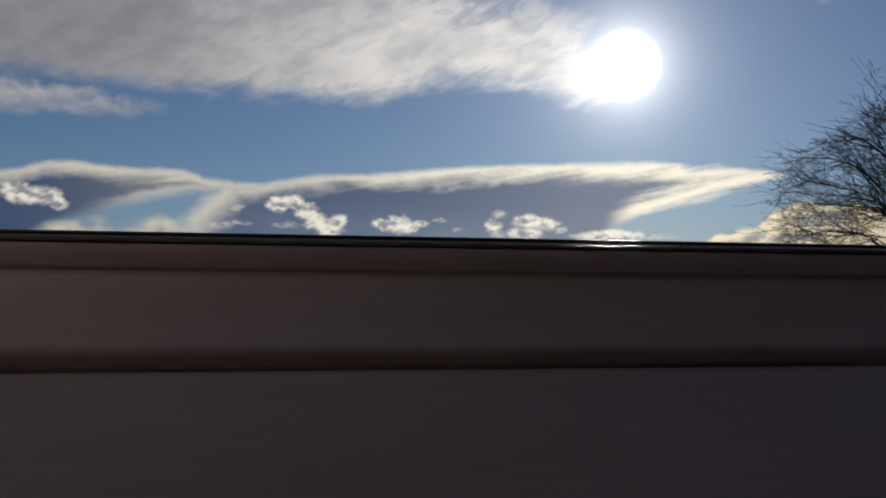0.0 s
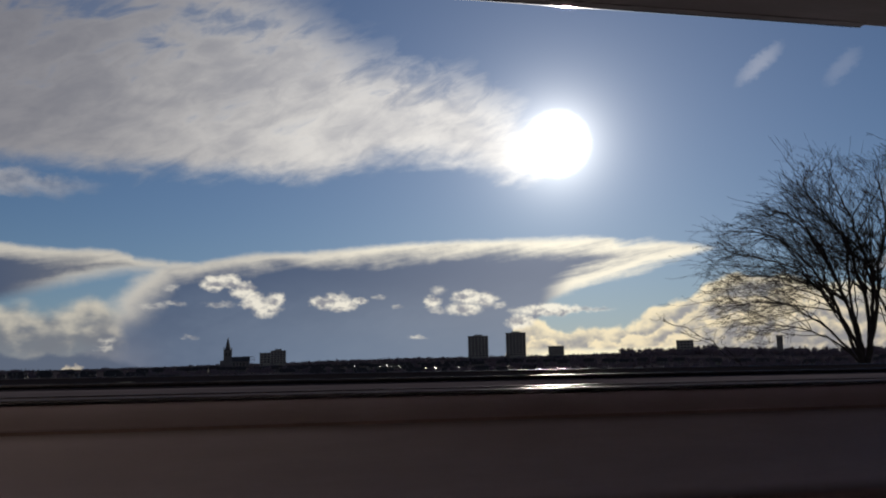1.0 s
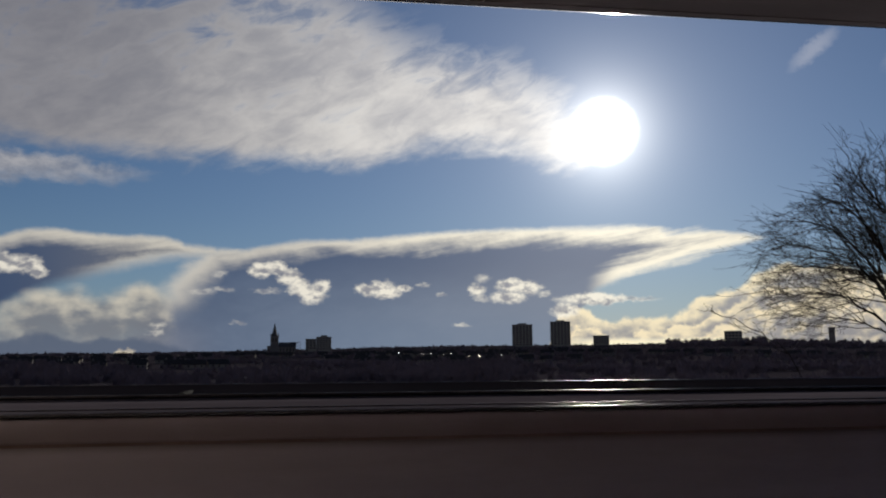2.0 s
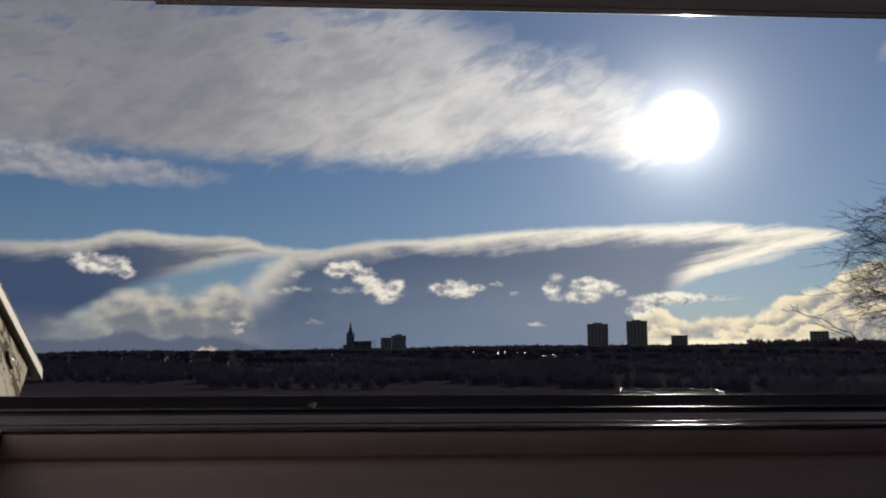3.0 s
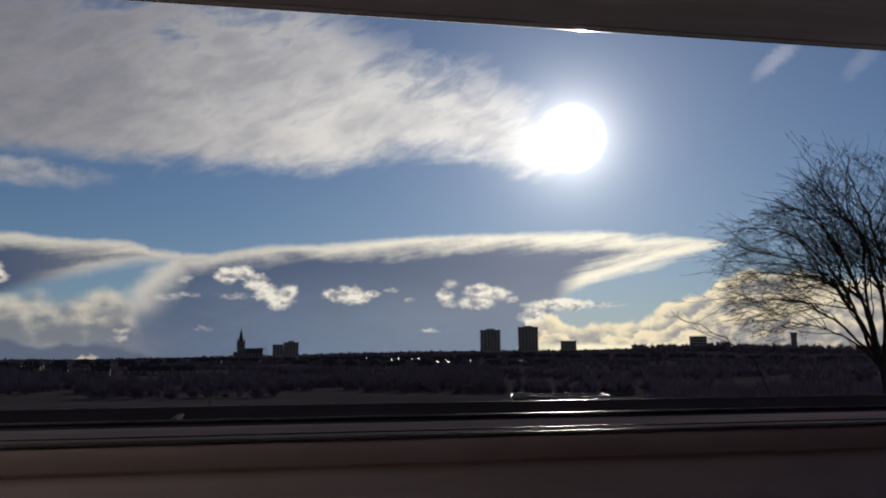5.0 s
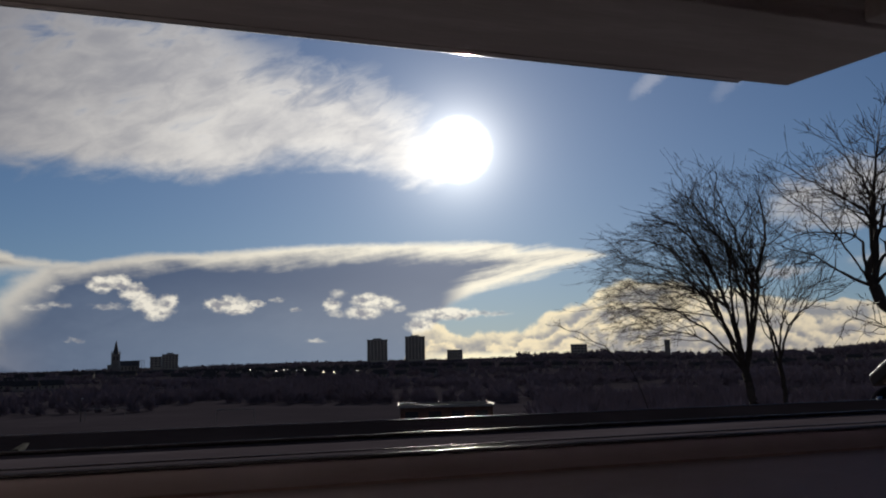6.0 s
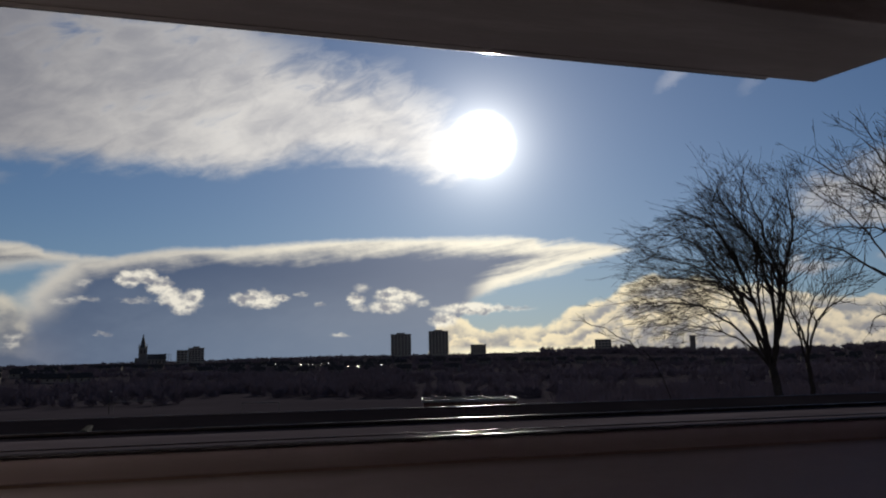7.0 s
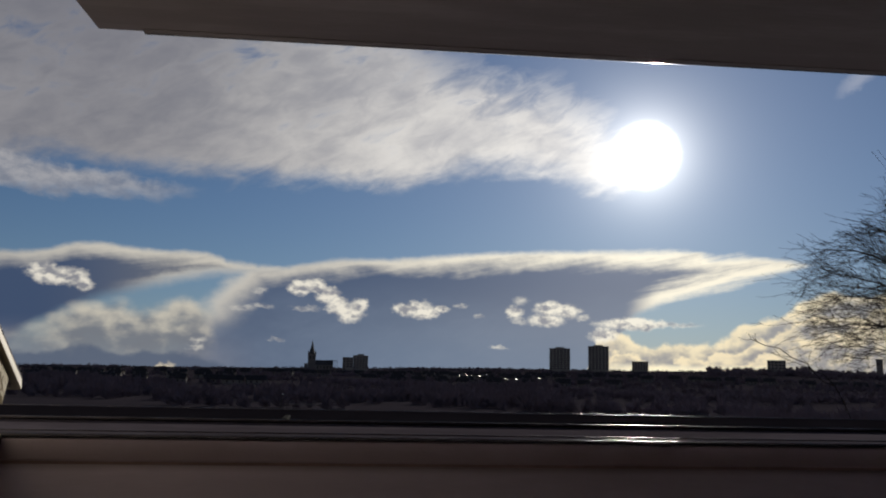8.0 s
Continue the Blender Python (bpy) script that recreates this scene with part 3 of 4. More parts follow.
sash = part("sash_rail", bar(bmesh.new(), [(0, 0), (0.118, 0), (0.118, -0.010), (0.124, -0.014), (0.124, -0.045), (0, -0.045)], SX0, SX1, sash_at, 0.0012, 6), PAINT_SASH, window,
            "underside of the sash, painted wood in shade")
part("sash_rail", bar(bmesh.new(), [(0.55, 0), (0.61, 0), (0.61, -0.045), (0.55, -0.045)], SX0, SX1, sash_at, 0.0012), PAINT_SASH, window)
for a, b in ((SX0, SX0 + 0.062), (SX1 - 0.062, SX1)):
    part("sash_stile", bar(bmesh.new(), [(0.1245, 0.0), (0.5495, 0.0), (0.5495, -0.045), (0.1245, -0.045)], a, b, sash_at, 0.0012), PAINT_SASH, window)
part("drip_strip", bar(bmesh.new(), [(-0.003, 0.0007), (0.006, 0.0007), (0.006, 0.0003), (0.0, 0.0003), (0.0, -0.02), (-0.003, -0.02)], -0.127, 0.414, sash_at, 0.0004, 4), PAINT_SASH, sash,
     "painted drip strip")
# Added bevel, its angle set between sun and camera so the strip glints.
part("wet_edge", bar(bmesh.new(), [(-0.0005, 0.0014), (-0.00435, 0.0003), (-0.00435, -0.002), (-0.0005, -0.002)], -0.127, 0.414, sash_at), BRIGHT, sash, "bevel angled to throw the sun's glint at the camera")
part("sash_cladding", bar(bmesh.new(), [(-0.0034, -0.0205), (0.61, -0.0455), (0.61, -0.052), (-0.0034, -0.052)], SX0 - 0.002, SX1 + 0.002, sash_at, 0.001), DARK_METAL, window)
part("pane", bar(bmesh.new(), [(0.125, -0.022), (0.549, -0.022), (0.549, -0.030), (0.125, -0.030)], SX0 + 0.0625, SX1 - 0.0625, sash_at), GLASS, window, "clear glass pane").visible_shadow = False



# ---- attic round the camera ----
def slab(name, bm, mat, label, cat):
    return tagged(part(name, bm, mat), label, cat, kind="structure")


# Unseen room: its depth and tones are set to bounce light onto the rail.
RX0, RX1 = -2.0, 1.9
# the roof slope, with the opening of the window left free
for nm, xa, xb, a0, a1 in (("roof_slope_1", RX0, X0 + 0.052, -1.4, 1.65), ("roof_slope_2", X1 - 0.052, RX1, -1.4, 1.65),
                           ("roof_slope_3", X0 + 0.052, X1 - 0.052, 0.681, 1.65), ("roof_slope_4", X0 + 0.052, X1 - 0.052, -1.4, -0.05)):
    slab(nm, bar(bmesh.new(), [(a0, -0.10), (a1, -0.10), (a1, -0.29), (a0, -0.29)], xa, xb, slope), SLATE, "slate-covered sloping roof round the window", "roof")
top = slope(0, 1.65, -0.29)
slab("ceiling", box(bmesh.new(), RX0, RX1, -1.05, top[1] + 0.15, top[2], top[2] + 0.1), PLASTER, "plastered attic ceiling", "ceiling")
slab("floor", box(bmesh.new(), RX0, RX1, -1.05, 1.6, 6.5, 6.6), PLASTER, "unseen pale floor that bounces light onto the window rail", "floor")
slab("wall_back", box(bmesh.new(), RX0, RX1, -1.15, -1.05, 6.5, top[2]), PLASTER, "unseen pale wall that bounces light onto the window rail", "wall")
low_end, high_end = slope(0, -1.0, -0.292), slope(0, 1.65, -0.292)
gable = [(-1.15, 6.5), (low_end[1], 6.5), (low_end[1], low_end[2]), (high_end[1], high_end[2]), (-1.15, high_end[2])]
slab("wall_west", bar(bmesh.new(), gable, RX0 - 0.1, RX0), WALL_DIM, "unseen dark wall that cuts bounce from the left", "wall")
slab("wall_east", bar(bmesh.new(), gable, RX1, RX1 + 0.1), PLASTER, "unseen pale wall that bounces light onto the window rail", "wall")
slab("wall_front", box(bmesh.new(), RX0, RX1, 0.02, 0.12, 6.6, 7.84), PLASTER, "plastered knee wall under the window", "wall")
slab("house_wall", box(bmesh.new(), RX0, RX1, 1.2, 1.5, 0.0, 6.75), GRANITE, "granite house wall below the eaves", "wall")


# ---- the land ----
def ridge_angle(a):
    return float(np.interp(a, [-180, -60, -25, -18, -8, 2, 11, 22.5, 27.5, 31, 40, 45, 51, 60, 90, 180], [0.2, 0.0, -0.1, 0.45, 0.6, 0.75, 0.95, 0.95, 1.0, 1.1, 0.75, 0.9, 1.3, 1.2, 0.6, 0.2]))


R_TOP = 1300.0


def land(r, a):
    """Height of the ground r metres from the house in the direction a (degrees)."""
    crest = 8 + R_TOP * math.tan(radians(ridge_angle(a)))
    t = min(max((r - 260.0) / (R_TOP - 260.0), 0), 1)
    z = crest * t ** 2.2 if r < R_TOP else crest - (r - R_TOP) * 0.012
    bump = noise.noise(Vector((r * math.sin(radians(a)) / 120, r * math.cos(radians(a)) / 120, 0.3))) * 2.2 * min(max((r - 180) / 300, 0), 1)
    return z + bump


def spot(r, a):
    return (r * math.sin(radians(a)), r * math.cos(radians(a)), land(r, a))


def build_ground():
    radii = [0.0] + [6 * 1.085 ** k for k in range(84)]
    radii = [r for r in radii if r < 4700] + [4700.0]
    step = 3
    verts, faces = [], []
    n = 360 // step
    for r in radii:
        for k in range(n):
            verts.append(spot(r, k * step - 180))
    for i in range(len(radii) - 1):
        for k in range(n):
            p, q = i * n + k, i * n + (k + 1) % n
            faces.append((p, q, q + n, p + n))
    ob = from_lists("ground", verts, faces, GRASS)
    for p in ob.data.polygons:
        p.use_smooth = True
    tagged(ob, "dark winter grassland rising to a far ridge", "ground", kind="structure")


build_ground()


# ---- bare trees ----
def tube_mesh(nodes, parents, radii, keep, sides=3):
    """Tapered limbs from every kept node to its parent."""
    verts, faces = [], []
    for i in keep:
        p = parents[i]
        if p < 0:
            continue
        a, b = Vector(nodes[p]), Vector(nodes[i])
        d = (b - a)
        if d.length < 1e-5:
            continue
        q = d.to_track_quat("Z", "Y")
        k = len(verts)
        for c, r in ((a, min(radii[p], radii[i] * 1.6)), (b, radii[i])):
            for s in range(sides):
                t = 2 * math.pi * s / sides
                verts.append(c + q @ Vector((r * math.cos(t), r * math.sin(t), 0)))
        for s in range(sides):
            u = (s + 1) % sides
            faces.append((k + s, k + u, k + sides + u, k + sides + s))
    return verts, faces


def in_outline(x, y, poly):
    inside = False
    for (x0, y0), (x1, y1) in zip(poly, poly[1:] + poly[:1]):
        if (y0 > y) != (y1 > y) and x < (x1 - x0) * (y - y0) / (y1 - y0) + x0:
            inside = not inside
    return inside


def bare_tree(name, seed, dist, stem, outline, count, depth, label, step=0.20, tip=0.0055, twigs=3, lean=(0, 0, 0.0), twig_len=0.5, limbs=(), hold=0.55):
    """A leafless tree dist metres away. stem and outline: direction and height angle, in degrees, from the window."""
    rng = np.random.default_rng(seed)
    mid = sum(a for a, e in outline) / len(outline)
    away = Vector((math.sin(radians(mid)), math.cos(radians(mid)), 0))
    across = Vector((math.cos(radians(mid)), -math.sin(radians(mid)), 0))

    def place(a, e, back=0.0):
        return away * (dist + back) + across * (dist * math.tan(radians(a - mid))) + Vector((0, 0, 8 + dist * math.tan(radians(e)) / math.cos(radians(a - mid))))

    nodes, parents = [np.array((*place(stem[0][0], 0)[:2], land(dist, mid) - 0.2))], [-1]

    def extend(start, points):
        """Lead a limb from a node through points; returns its last node."""
        last = start
        for p in points:
            a, b = nodes[last].copy(), np.array(place(*p))
            n = max(2, int(np.linalg.norm(b - a) / step))
            bend = rng.normal(0, 0.05, 3)
            for k in range(n):
                t = (k + 1) / n
                nodes.append(a + (b - a) * t + bend * math.sin(math.pi * t) + rng.normal(0, 0.012, 3))
                parents.append(last)
                last = len(nodes) - 1
        return last

    fork = extend(0, stem)
    for limb in limbs:
        extend(fork, limb)
    amin, amax = min(a for a, e in outline), max(a for a, e in outline)
    emin, emax = min(e for a, e in outline), max(e for a, e in outline)
    goals = []
    while len(goals) < count:
        a, e = rng.uniform(amin, amax), rng.uniform(emin, emax)
        if in_outline(a, e, outline):
            goals.append(np.array(place(a, e, rng.uniform(-1, 1) * depth)))
    goals = np.array(goals)
    near = np.full(len(goals), 1e9)
    who = np.zeros(len(goals), int)
    alive = np.ones(len(goals), bool)
    done = 0
    lean = np.array(lean)
    for turn in range(90):
        fresh = np.array(nodes[done:])
        if len(fresh):
            d = np.linalg.norm(goals[:, None, :] - fresh[None], axis=2)
            k = d.argmin(1)
            m = d[np.arange(len(goals)), k]
            better = m < near
            near[better], who[better] = m[better], k[better] + done
        done = len(nodes)
        alive &= near > step * 1.3
        if not alive.any():
            break
        pull = {}
        for g in np.nonzero(alive)[0]:
            v = goals[g] - nodes[who[g]]
            pull.setdefault(who[g], []).append(v / np.linalg.norm(v))
        for i, vs in pull.items():
            v = np.sum(vs, 0)
            v = v / (np.linalg.norm(v) + 1e-6) + rng.normal(0, 0.18, 3) + lean
            if parents[i] >= 0:
                old = nodes[i] - nodes[parents[i]]
                v = v + hold * old / (np.linalg.norm(old) + 1e-6)
            nodes.append(nodes[i] + v / np.linalg.norm(v) * step)
            parents.append(i)
    # fine twigs on the outer limbs
    kids = [0] * len(nodes)
    for p in parents:
        if p >= 0:
            kids[p] += 1
    for i in range(len(nodes)):
        if parents[i] < 0 or kids[i] > 1 or i < 12:
            continue
        d = nodes[i] - nodes[parents[i]]
        d = d / (np.linalg.norm(d) + 1e-6)
        for k in range(twigs if kids[i] == 0 else int(rng.random() * 2.2)):
            v = d + rng.normal(0, 0.5, 3) + lean * 1.2 + np.array((0, 0, 0.18))
            v = v / np.linalg.norm(v) * twig_len * rng.uniform(0.4, 1.0)
            j = i
            for s in range(3):
                nodes.append(nodes[j] + v / 3 + rng.normal(0, 0.02, 3))
                parents.append(j)
                j = len(nodes) - 1
    n = len(nodes)
    area = np.zeros(n)
    has = np.zeros(n, bool)
    for i in range(n - 1, -1, -1):
        if not has[i]:
            area[i] = tip ** 2.55
        if parents[i] >= 0:
            area[parents[i]] += area[i]
            has[parents[i]] = True
    radii = area ** (1 / 2.55)
    thing = tagged(empty(name), label, "tree")
    big = [i for i in range(n) if radii[i] > 0.035]
    small = [i for i in range(n) if radii[i] <= 0.035]
    base = Vector(nodes[0])
    thing.matrix_basis = Matrix.Translation(base)
    off = [np.array(v) - nodes[0] for v in nodes]
    v, f = tube_mesh(off, parents, radii, big, 7)
    from_lists("trunk", v, f, BARK, thing)
    v, f = tube_mesh(off, parents, radii, small, 3)
    from_lists("crown", v, f, TWIG, thing, "bare twigs")
    return thing


def swept_tree(name, seed, dist, stem, limbs, outline, depth, label, wind, sizes, tip=0.0038, girth=0.2, twin=True):
    """A leafless tree of long sweeping limbs. sizes: for each order of branch its length, the spacing of its side shoots and their angle."""
    rng = np.random.default_rng(seed)
    mid = sum(a for a, e in outline) / len(outline)
    away = np.array((math.sin(radians(mid)), math.cos(radians(mid)), 0))
    across = np.array((math.cos(radians(mid)), -math.sin(radians(mid)), 0))
    up = np.array((0, 0, 1.0))
    pull = across * wind[0] + up * wind[1]

    def place(a, e, back=0.0):
        return away * (dist + back) + across * (dist * math.tan(radians(a - mid))) + up * (8 + dist * math.tan(radians(e)) / math.cos(radians(a - mid)))

    def outside(p):
        far = float(p @ away)
        a = mid + math.degrees(math.atan2(float(p @ across), far))
        e = math.degrees(math.atan2(p[2] - 8, math.hypot(p[0], p[1])))
        return abs(far - dist) > depth * 1.3 or not in_outline(a, e, outline)

    nodes, parents, thick = [place(stem[0][0], 0)], [-1], [girth]
    nodes[0][2] = land(dist, mid) - 0.2

    def lead(start, points, r0, r1, back=0.0):
        """A limb from a node through given points; returns its nodes."""
        last, made = start, []
        total = max(1, len(points))
        knots = [nodes[start].copy()] + [place(*p, back * (q + 1) / total) for q, p in enumerate(points)]
        knots = [knots[0] * 2 - knots[1]] + knots + [knots[-1] * 2 - knots[-2]]
        for q in range(total):
            o, a, b, c = knots[q:q + 4]
            n = max(2, int(np.linalg.norm(b - a) / 0.2))
            bend = rng.normal(0, 0.06, 3)
            for k in range(n):
                t = (k + 1) / n
                along = a + 0.5 * t * (b - o + t * (2 * o - 5 * a + 4 * b - c + t * (3 * a - 3 * b + c - o)))
                nodes.append(along + bend * math.sin(math.pi * t) + rng.normal(0, 0.014, 3))
                parents.append(last)
                thick.append(r0 + (r1 - r0) * (q + t) / total)
                last = len(nodes) - 1
                made.append(last)
        return made

    def shoots(path, order, r):
        """Side shoots along a branch, and a last one at its end."""
        if order >= len(sizes):
            return
        length, gap, angle = sizes[order]
        walked, side = rng.uniform(0, gap), rng.uniform(0, 6.28)
        for n, i in enumerate(path):
            d = nodes[i] - nodes[parents[i]]
            ln = np.linalg.norm(d)
            walked += ln
            end = i == path[-1]
            if (walked < gap or n < 2 and order < 2 or order == 0 and n < 0.3 * len(path)) and not end:
                continue
            buds = max(1, min(3, int(walked / gap)))
            walked = rng.uniform(-0.2, 0.2) * gap
            d = d / ln
            for bud in range(buds):
                side += 2.4 + rng.normal(0, 0.4)
                o = np.cross(d, up) + 1e-3
                o = o / np.linalg.norm(o)
                o2 = np.cross(d, o)
                turn = radians(angle) * rng.uniform(0.6, 1.3) * (0.25 if end else 1)
                v = d * math.cos(turn) + (o * math.cos(side) + o2 * math.sin(side)) * math.sin(turn)
                want = length * rng.uniform(0.5, 1.15) * (1.0 - 0.45 * n / len(path))
                seg = 0.10 + 0.05 * (3 - min(order, 3))
                last, made, rr = i, [], min(thick[i] * 0.62, r)
                steps = max(2, int(want / seg))
                for k in range(steps):
                    v = v + pull * 0.16 + rng.normal(0, 0.075, 3)
                    v = v / np.linalg.norm(v)
                    p = nodes[last] + v * seg
                    if outside(p) and rng.random() < 0.45:
                        break
                    nodes.append(p)
                    parents.append(last)
                    thick.append(max(tip, rr * (1 - 0.75 * (k + 1) / steps)))
                    last = len(nodes) - 1
                    made.append(last)
                if made:
                    shoots(made, order + 1, rr * 0.6)

    trunk = lead(0, stem, girth, girth * 0.7)
    for points, r, back in limbs:
        path = lead(trunk[-1], points, r, r * 0.22, back)
        shoots(path, 0, r * 0.45)
        if not twin:
            continue
        # a thinner companion beside every main limb
        beside = [(a + rng.normal(0, 0.35) * (k + 1), e + rng.normal(0, 0.3) * (k + 1)) for k, (a, e) in enumerate(points)]
        path = lead(path[2], beside, r * 0.5, r * 0.18, back + rng.normal(0, 0.8))
        shoots(path, 0, r * 0.3)
    thing = tagged(empty(name), label, "tree")
    thing.matrix_basis = Matrix.Translation(nodes[0])
    off = [v - nodes[0] for v in nodes]
    v, f = tube_mesh(off, parents, thick, [i for i in range(len(nodes)) if thick[i] > 0.03], 7)
    from_lists("trunk", v, f, BARK, thing)
    v, f = tube_mesh(off, parents, thick, [i for i in range(len(nodes)) if thick[i] <= 0.03], 3)
    from_lists("crown", v, f, TWIG, thing, "bare twigs")
    return thing


swept_tree("tree", 3, 26.0, [(41.4, -14), (41.2, -5), (41.0, -0.4)],
           [([(39.5, 3.3), (37.4, 6.0), (33.0, 7.5)], 0.056, -0.8), ([(39.4, 4.3), (36.6, 8.2), (33.4, 9.1)], 0.056, 0.7), ([(39.7, 5.3), (38.0, 8.8), (35.6, 10.3)], 0.056, -0.4),
            ([(40.9, 5.7), (39.8, 9.0), (37.5, 11.1)], 0.065, 0.6), ([(41.8, 5.7), (40.9, 9.2), (39.9, 12.2)], 0.065, 0.2), ([(42.1, 6.1), (42.7, 9.2), (42.5, 11.3)], 0.060, -0.9),
            ([(37.9, 3.1), (35.0, 4.2), (31.7, 4.1)], 0.040, 0.9), ([(38.5, 1.9), (35.4, 2.7), (32.4, 2.6)], 0.036, 1.2), ([(40.1, 4.0), (37.6, 5.4), (32.8, 6.2)], 0.044, 1.5),
            ([(40.4, 7.2), (38.6, 10.2), (38.4, 11.5)], 0.044, -1.6)],
           [(32.4, 9.0), (35.3, 10.4), (36.9, 11.5), (39.1, 13.0), (39.9, 13.5), (41.5, 12.6), (43.0, 12.6), (43.9, 9.9), (43.4, 7.3), (43.6, 5.5), (41.6, 2.2), (38.5, 1.0), (33.6, 1.5), (32.4, 2.9), (31.9, 6.3)],
           2.2, "bare winter tree, many thin stems swept to one side", (-0.44, 0.03), [(2.0, 0.17, 42), (1.15, 0.17, 44), (0.6, 0.16, 38)], 0.0042, 0.17)
swept_tree("tree", 8, 21.0, [(57.0, -16), (55.5, -3), (53.6, 0.8), (51.1, 2.4), (49.7, 3.4), (48.9, 4.8)],
           [([(49.0, 6.8), (49.2, 9.9), (50.0, 14.2)], 0.082, 0.2), ([(47.2, 5.8), (45.7, 6.9), (43.5, 7.8)], 0.044, -0.5), ([(48.5, 7.6), (47.0, 8.4), (43.5, 8.1)], 0.041, 0.5),
            ([(49.1, 8.7), (47.2, 10.7), (44.4, 12.8)], 0.053, -0.3), ([(49.7, 6.8), (50.4, 8.6), (52.5, 8.8)], 0.049, 0.6), ([(49.6, 8.6), (51.3, 11.2), (52.9, 12.9)], 0.053, 1.0),
            ([(49.2, 10.1), (48.2, 12.8), (47.2, 14.4)], 0.049, 0.8), ([(49.5, 11.5), (50.7, 13.0), (51.2, 14.3)], 0.044, -1.0), ([(50.2, 5.8), (52.3, 6.3), (54.3, 7.0)], 0.044, -0.6),
            ([(48.4, 5.7), (46.2, 9.5), (43.4, 11.8)], 0.041, 1.2)],
           [(42.0, 13.3), (43.8, 14.3), (45.3, 15.7), (47.2, 16.4), (49.0, 16.0), (50.4, 16.8), (51.4, 16.0), (53.2, 15.3), (56.1, 13.0), (57.0, 6.8), (54.9, 4.4), (51.2, 4.2), (49.5, 4.9), (47.6, 4.9), (44.5, 6.0), (42.2, 7.4), (42.6, 10.5)],
           2.0, "bare winter tree with a crooked trunk and upturned twigs", (-0.10, 0.22), [(1.5, 0.13, 60), (0.8, 0.11, 56), (0.38, 0.12, 44)], 0.0052, 0.19, False)
swept_tree("tree", 12, 27.5, [(43.4, -14), (43.2, -4), (43.1, 0.0)],
           [([(42.3, 3.2), (41.7, 4.9), (41.3, 7.2)], 0.045, 0.3), ([(44.0, 2.8), (45.2, 3.8), (46.8, 4.5)], 0.042, -0.3), ([(43.4, 2.9), (44.1, 4.5), (45.6, 6.1)], 0.037, 0.5), ([(42.6, 3.2), (42.6, 5.1), (43.6, 6.8)], 0.037, -0.5)],
           [(40.8, 7.6), (44.2, 7.9), (46.2, 6.8), (47.4, 4.8), (45.8, 3.2), (44.6, 2.1), (43.2, 1.0), (41.7, 2.2)],
           1.4, "small bare tree with forked stems beside the bigger ones", (0.10, 0.30), [(1.2, 0.15, 48), (0.7, 0.14, 44), (0.4, 0.15, 38)], 0.0050, 0.10)
bare_tree("shrub", 14, 21.0, [(56.0, -16), (52.0, -3), (49.8, 0.4)],
          [(46.6, 1.6), (46.8, 3.2), (48.2, 4.2), (50.2, 4.0), (52.5, 4.0), (52.5, 2.0), (49.5, 1.4)],
          110, 0.8, "thin bare shrub under the crooked tree", twigs=2, twig_len=0.35, tip=0.005, step=0.18, hold=0.8)
bare_tree("shrub", 21, 18.0, [(35.0, -16), (34.8, -3), (33.6, 0.3)],
          [(28.7, 3.2), (29.2, 3.2), (31.5, 2.2), (33.5, 1.7), (34.2, 0.4), (31.8, 1.0)],
          40, 0.3, "thin bare shrub with long arching shoots", twigs=2, twig_len=0.3, tip=0.0042, lean=(-0.2, 0.1, 0.0), hold=0.9,
          limbs=([(32.0, 1.6), (30.4, 2.6), (28.7, 3.2)], [(32.2, 1.3), (30.6, 2.0)]))


# ---- far woods ----
def build_woods(name, seed, spots, label, spread=1.0, boughs=60, fine=1.0):
    """Leafless trees too many to count: each a dense fan of fine boughs."""
    rng = np.random.default_rng(seed)
    base = np.array([(x, y, z) for x, y, z, h in spots])
    h = np.array([q[3] for q in spots])
    n = len(spots)
    w = h * rng.uniform(0.32, 0.5, n) * spread
    c = base + np.stack((h * 0, h * 0, h * 0.12), 1)
    side = np.stack((base[:, 1], -base[:, 0], h * 0), 1)
    side /= np.linalg.norm(side, axis=1)[:, None]
    t, u = rng.uniform(0, 2 * math.pi, (n, boughs)), rng.uniform(-0.1, 1.0, (n, boughs))
    rr = np.sqrt(np.maximum(0.05, 1 - u * u)) * w[:, None]
    reach = rng.uniform(0.55, 1.0, (n, boughs, 1))
    tip = c[:, None] + np.stack((np.cos(t) * rr, np.sin(t) * rr, u * h[:, None] * 0.88), 2) * reach
    s = (h[:, None] * rng.uniform(0.010, 0.030, (n, boughs)) * fine)[:, :, None]
    q = c[:, None] + (tip - c[:, None]) * rng.uniform(0.25, 0.6, (n, boughs, 1)) + rng.normal(0, 0.05, (n, boughs, 3)) * h[:, None, None]
    up = np.array((0, 0, 1.0))
    across = side[:, None] * 1.4 + rng.normal(0, 0.5, (n, boughs, 3))
    root = c[:, None] + rng.normal(0, 0.12, (n, boughs, 3)) * h[:, None, None]
    verts = np.stack((root, q + across * s + up * s, tip, q - across * s - up * s), 2).reshape(-1, 3)
    k = np.arange(n * boughs)[:, None] * 4
    faces = np.concatenate((k + np.array([[0, 1, 3]]), k + np.array([[1, 2, 3]])))
    ob = from_lists(name, verts.tolist(), faces.tolist(), WOODS)
    return tagged(ob, label, "woodland", kind="stuff")


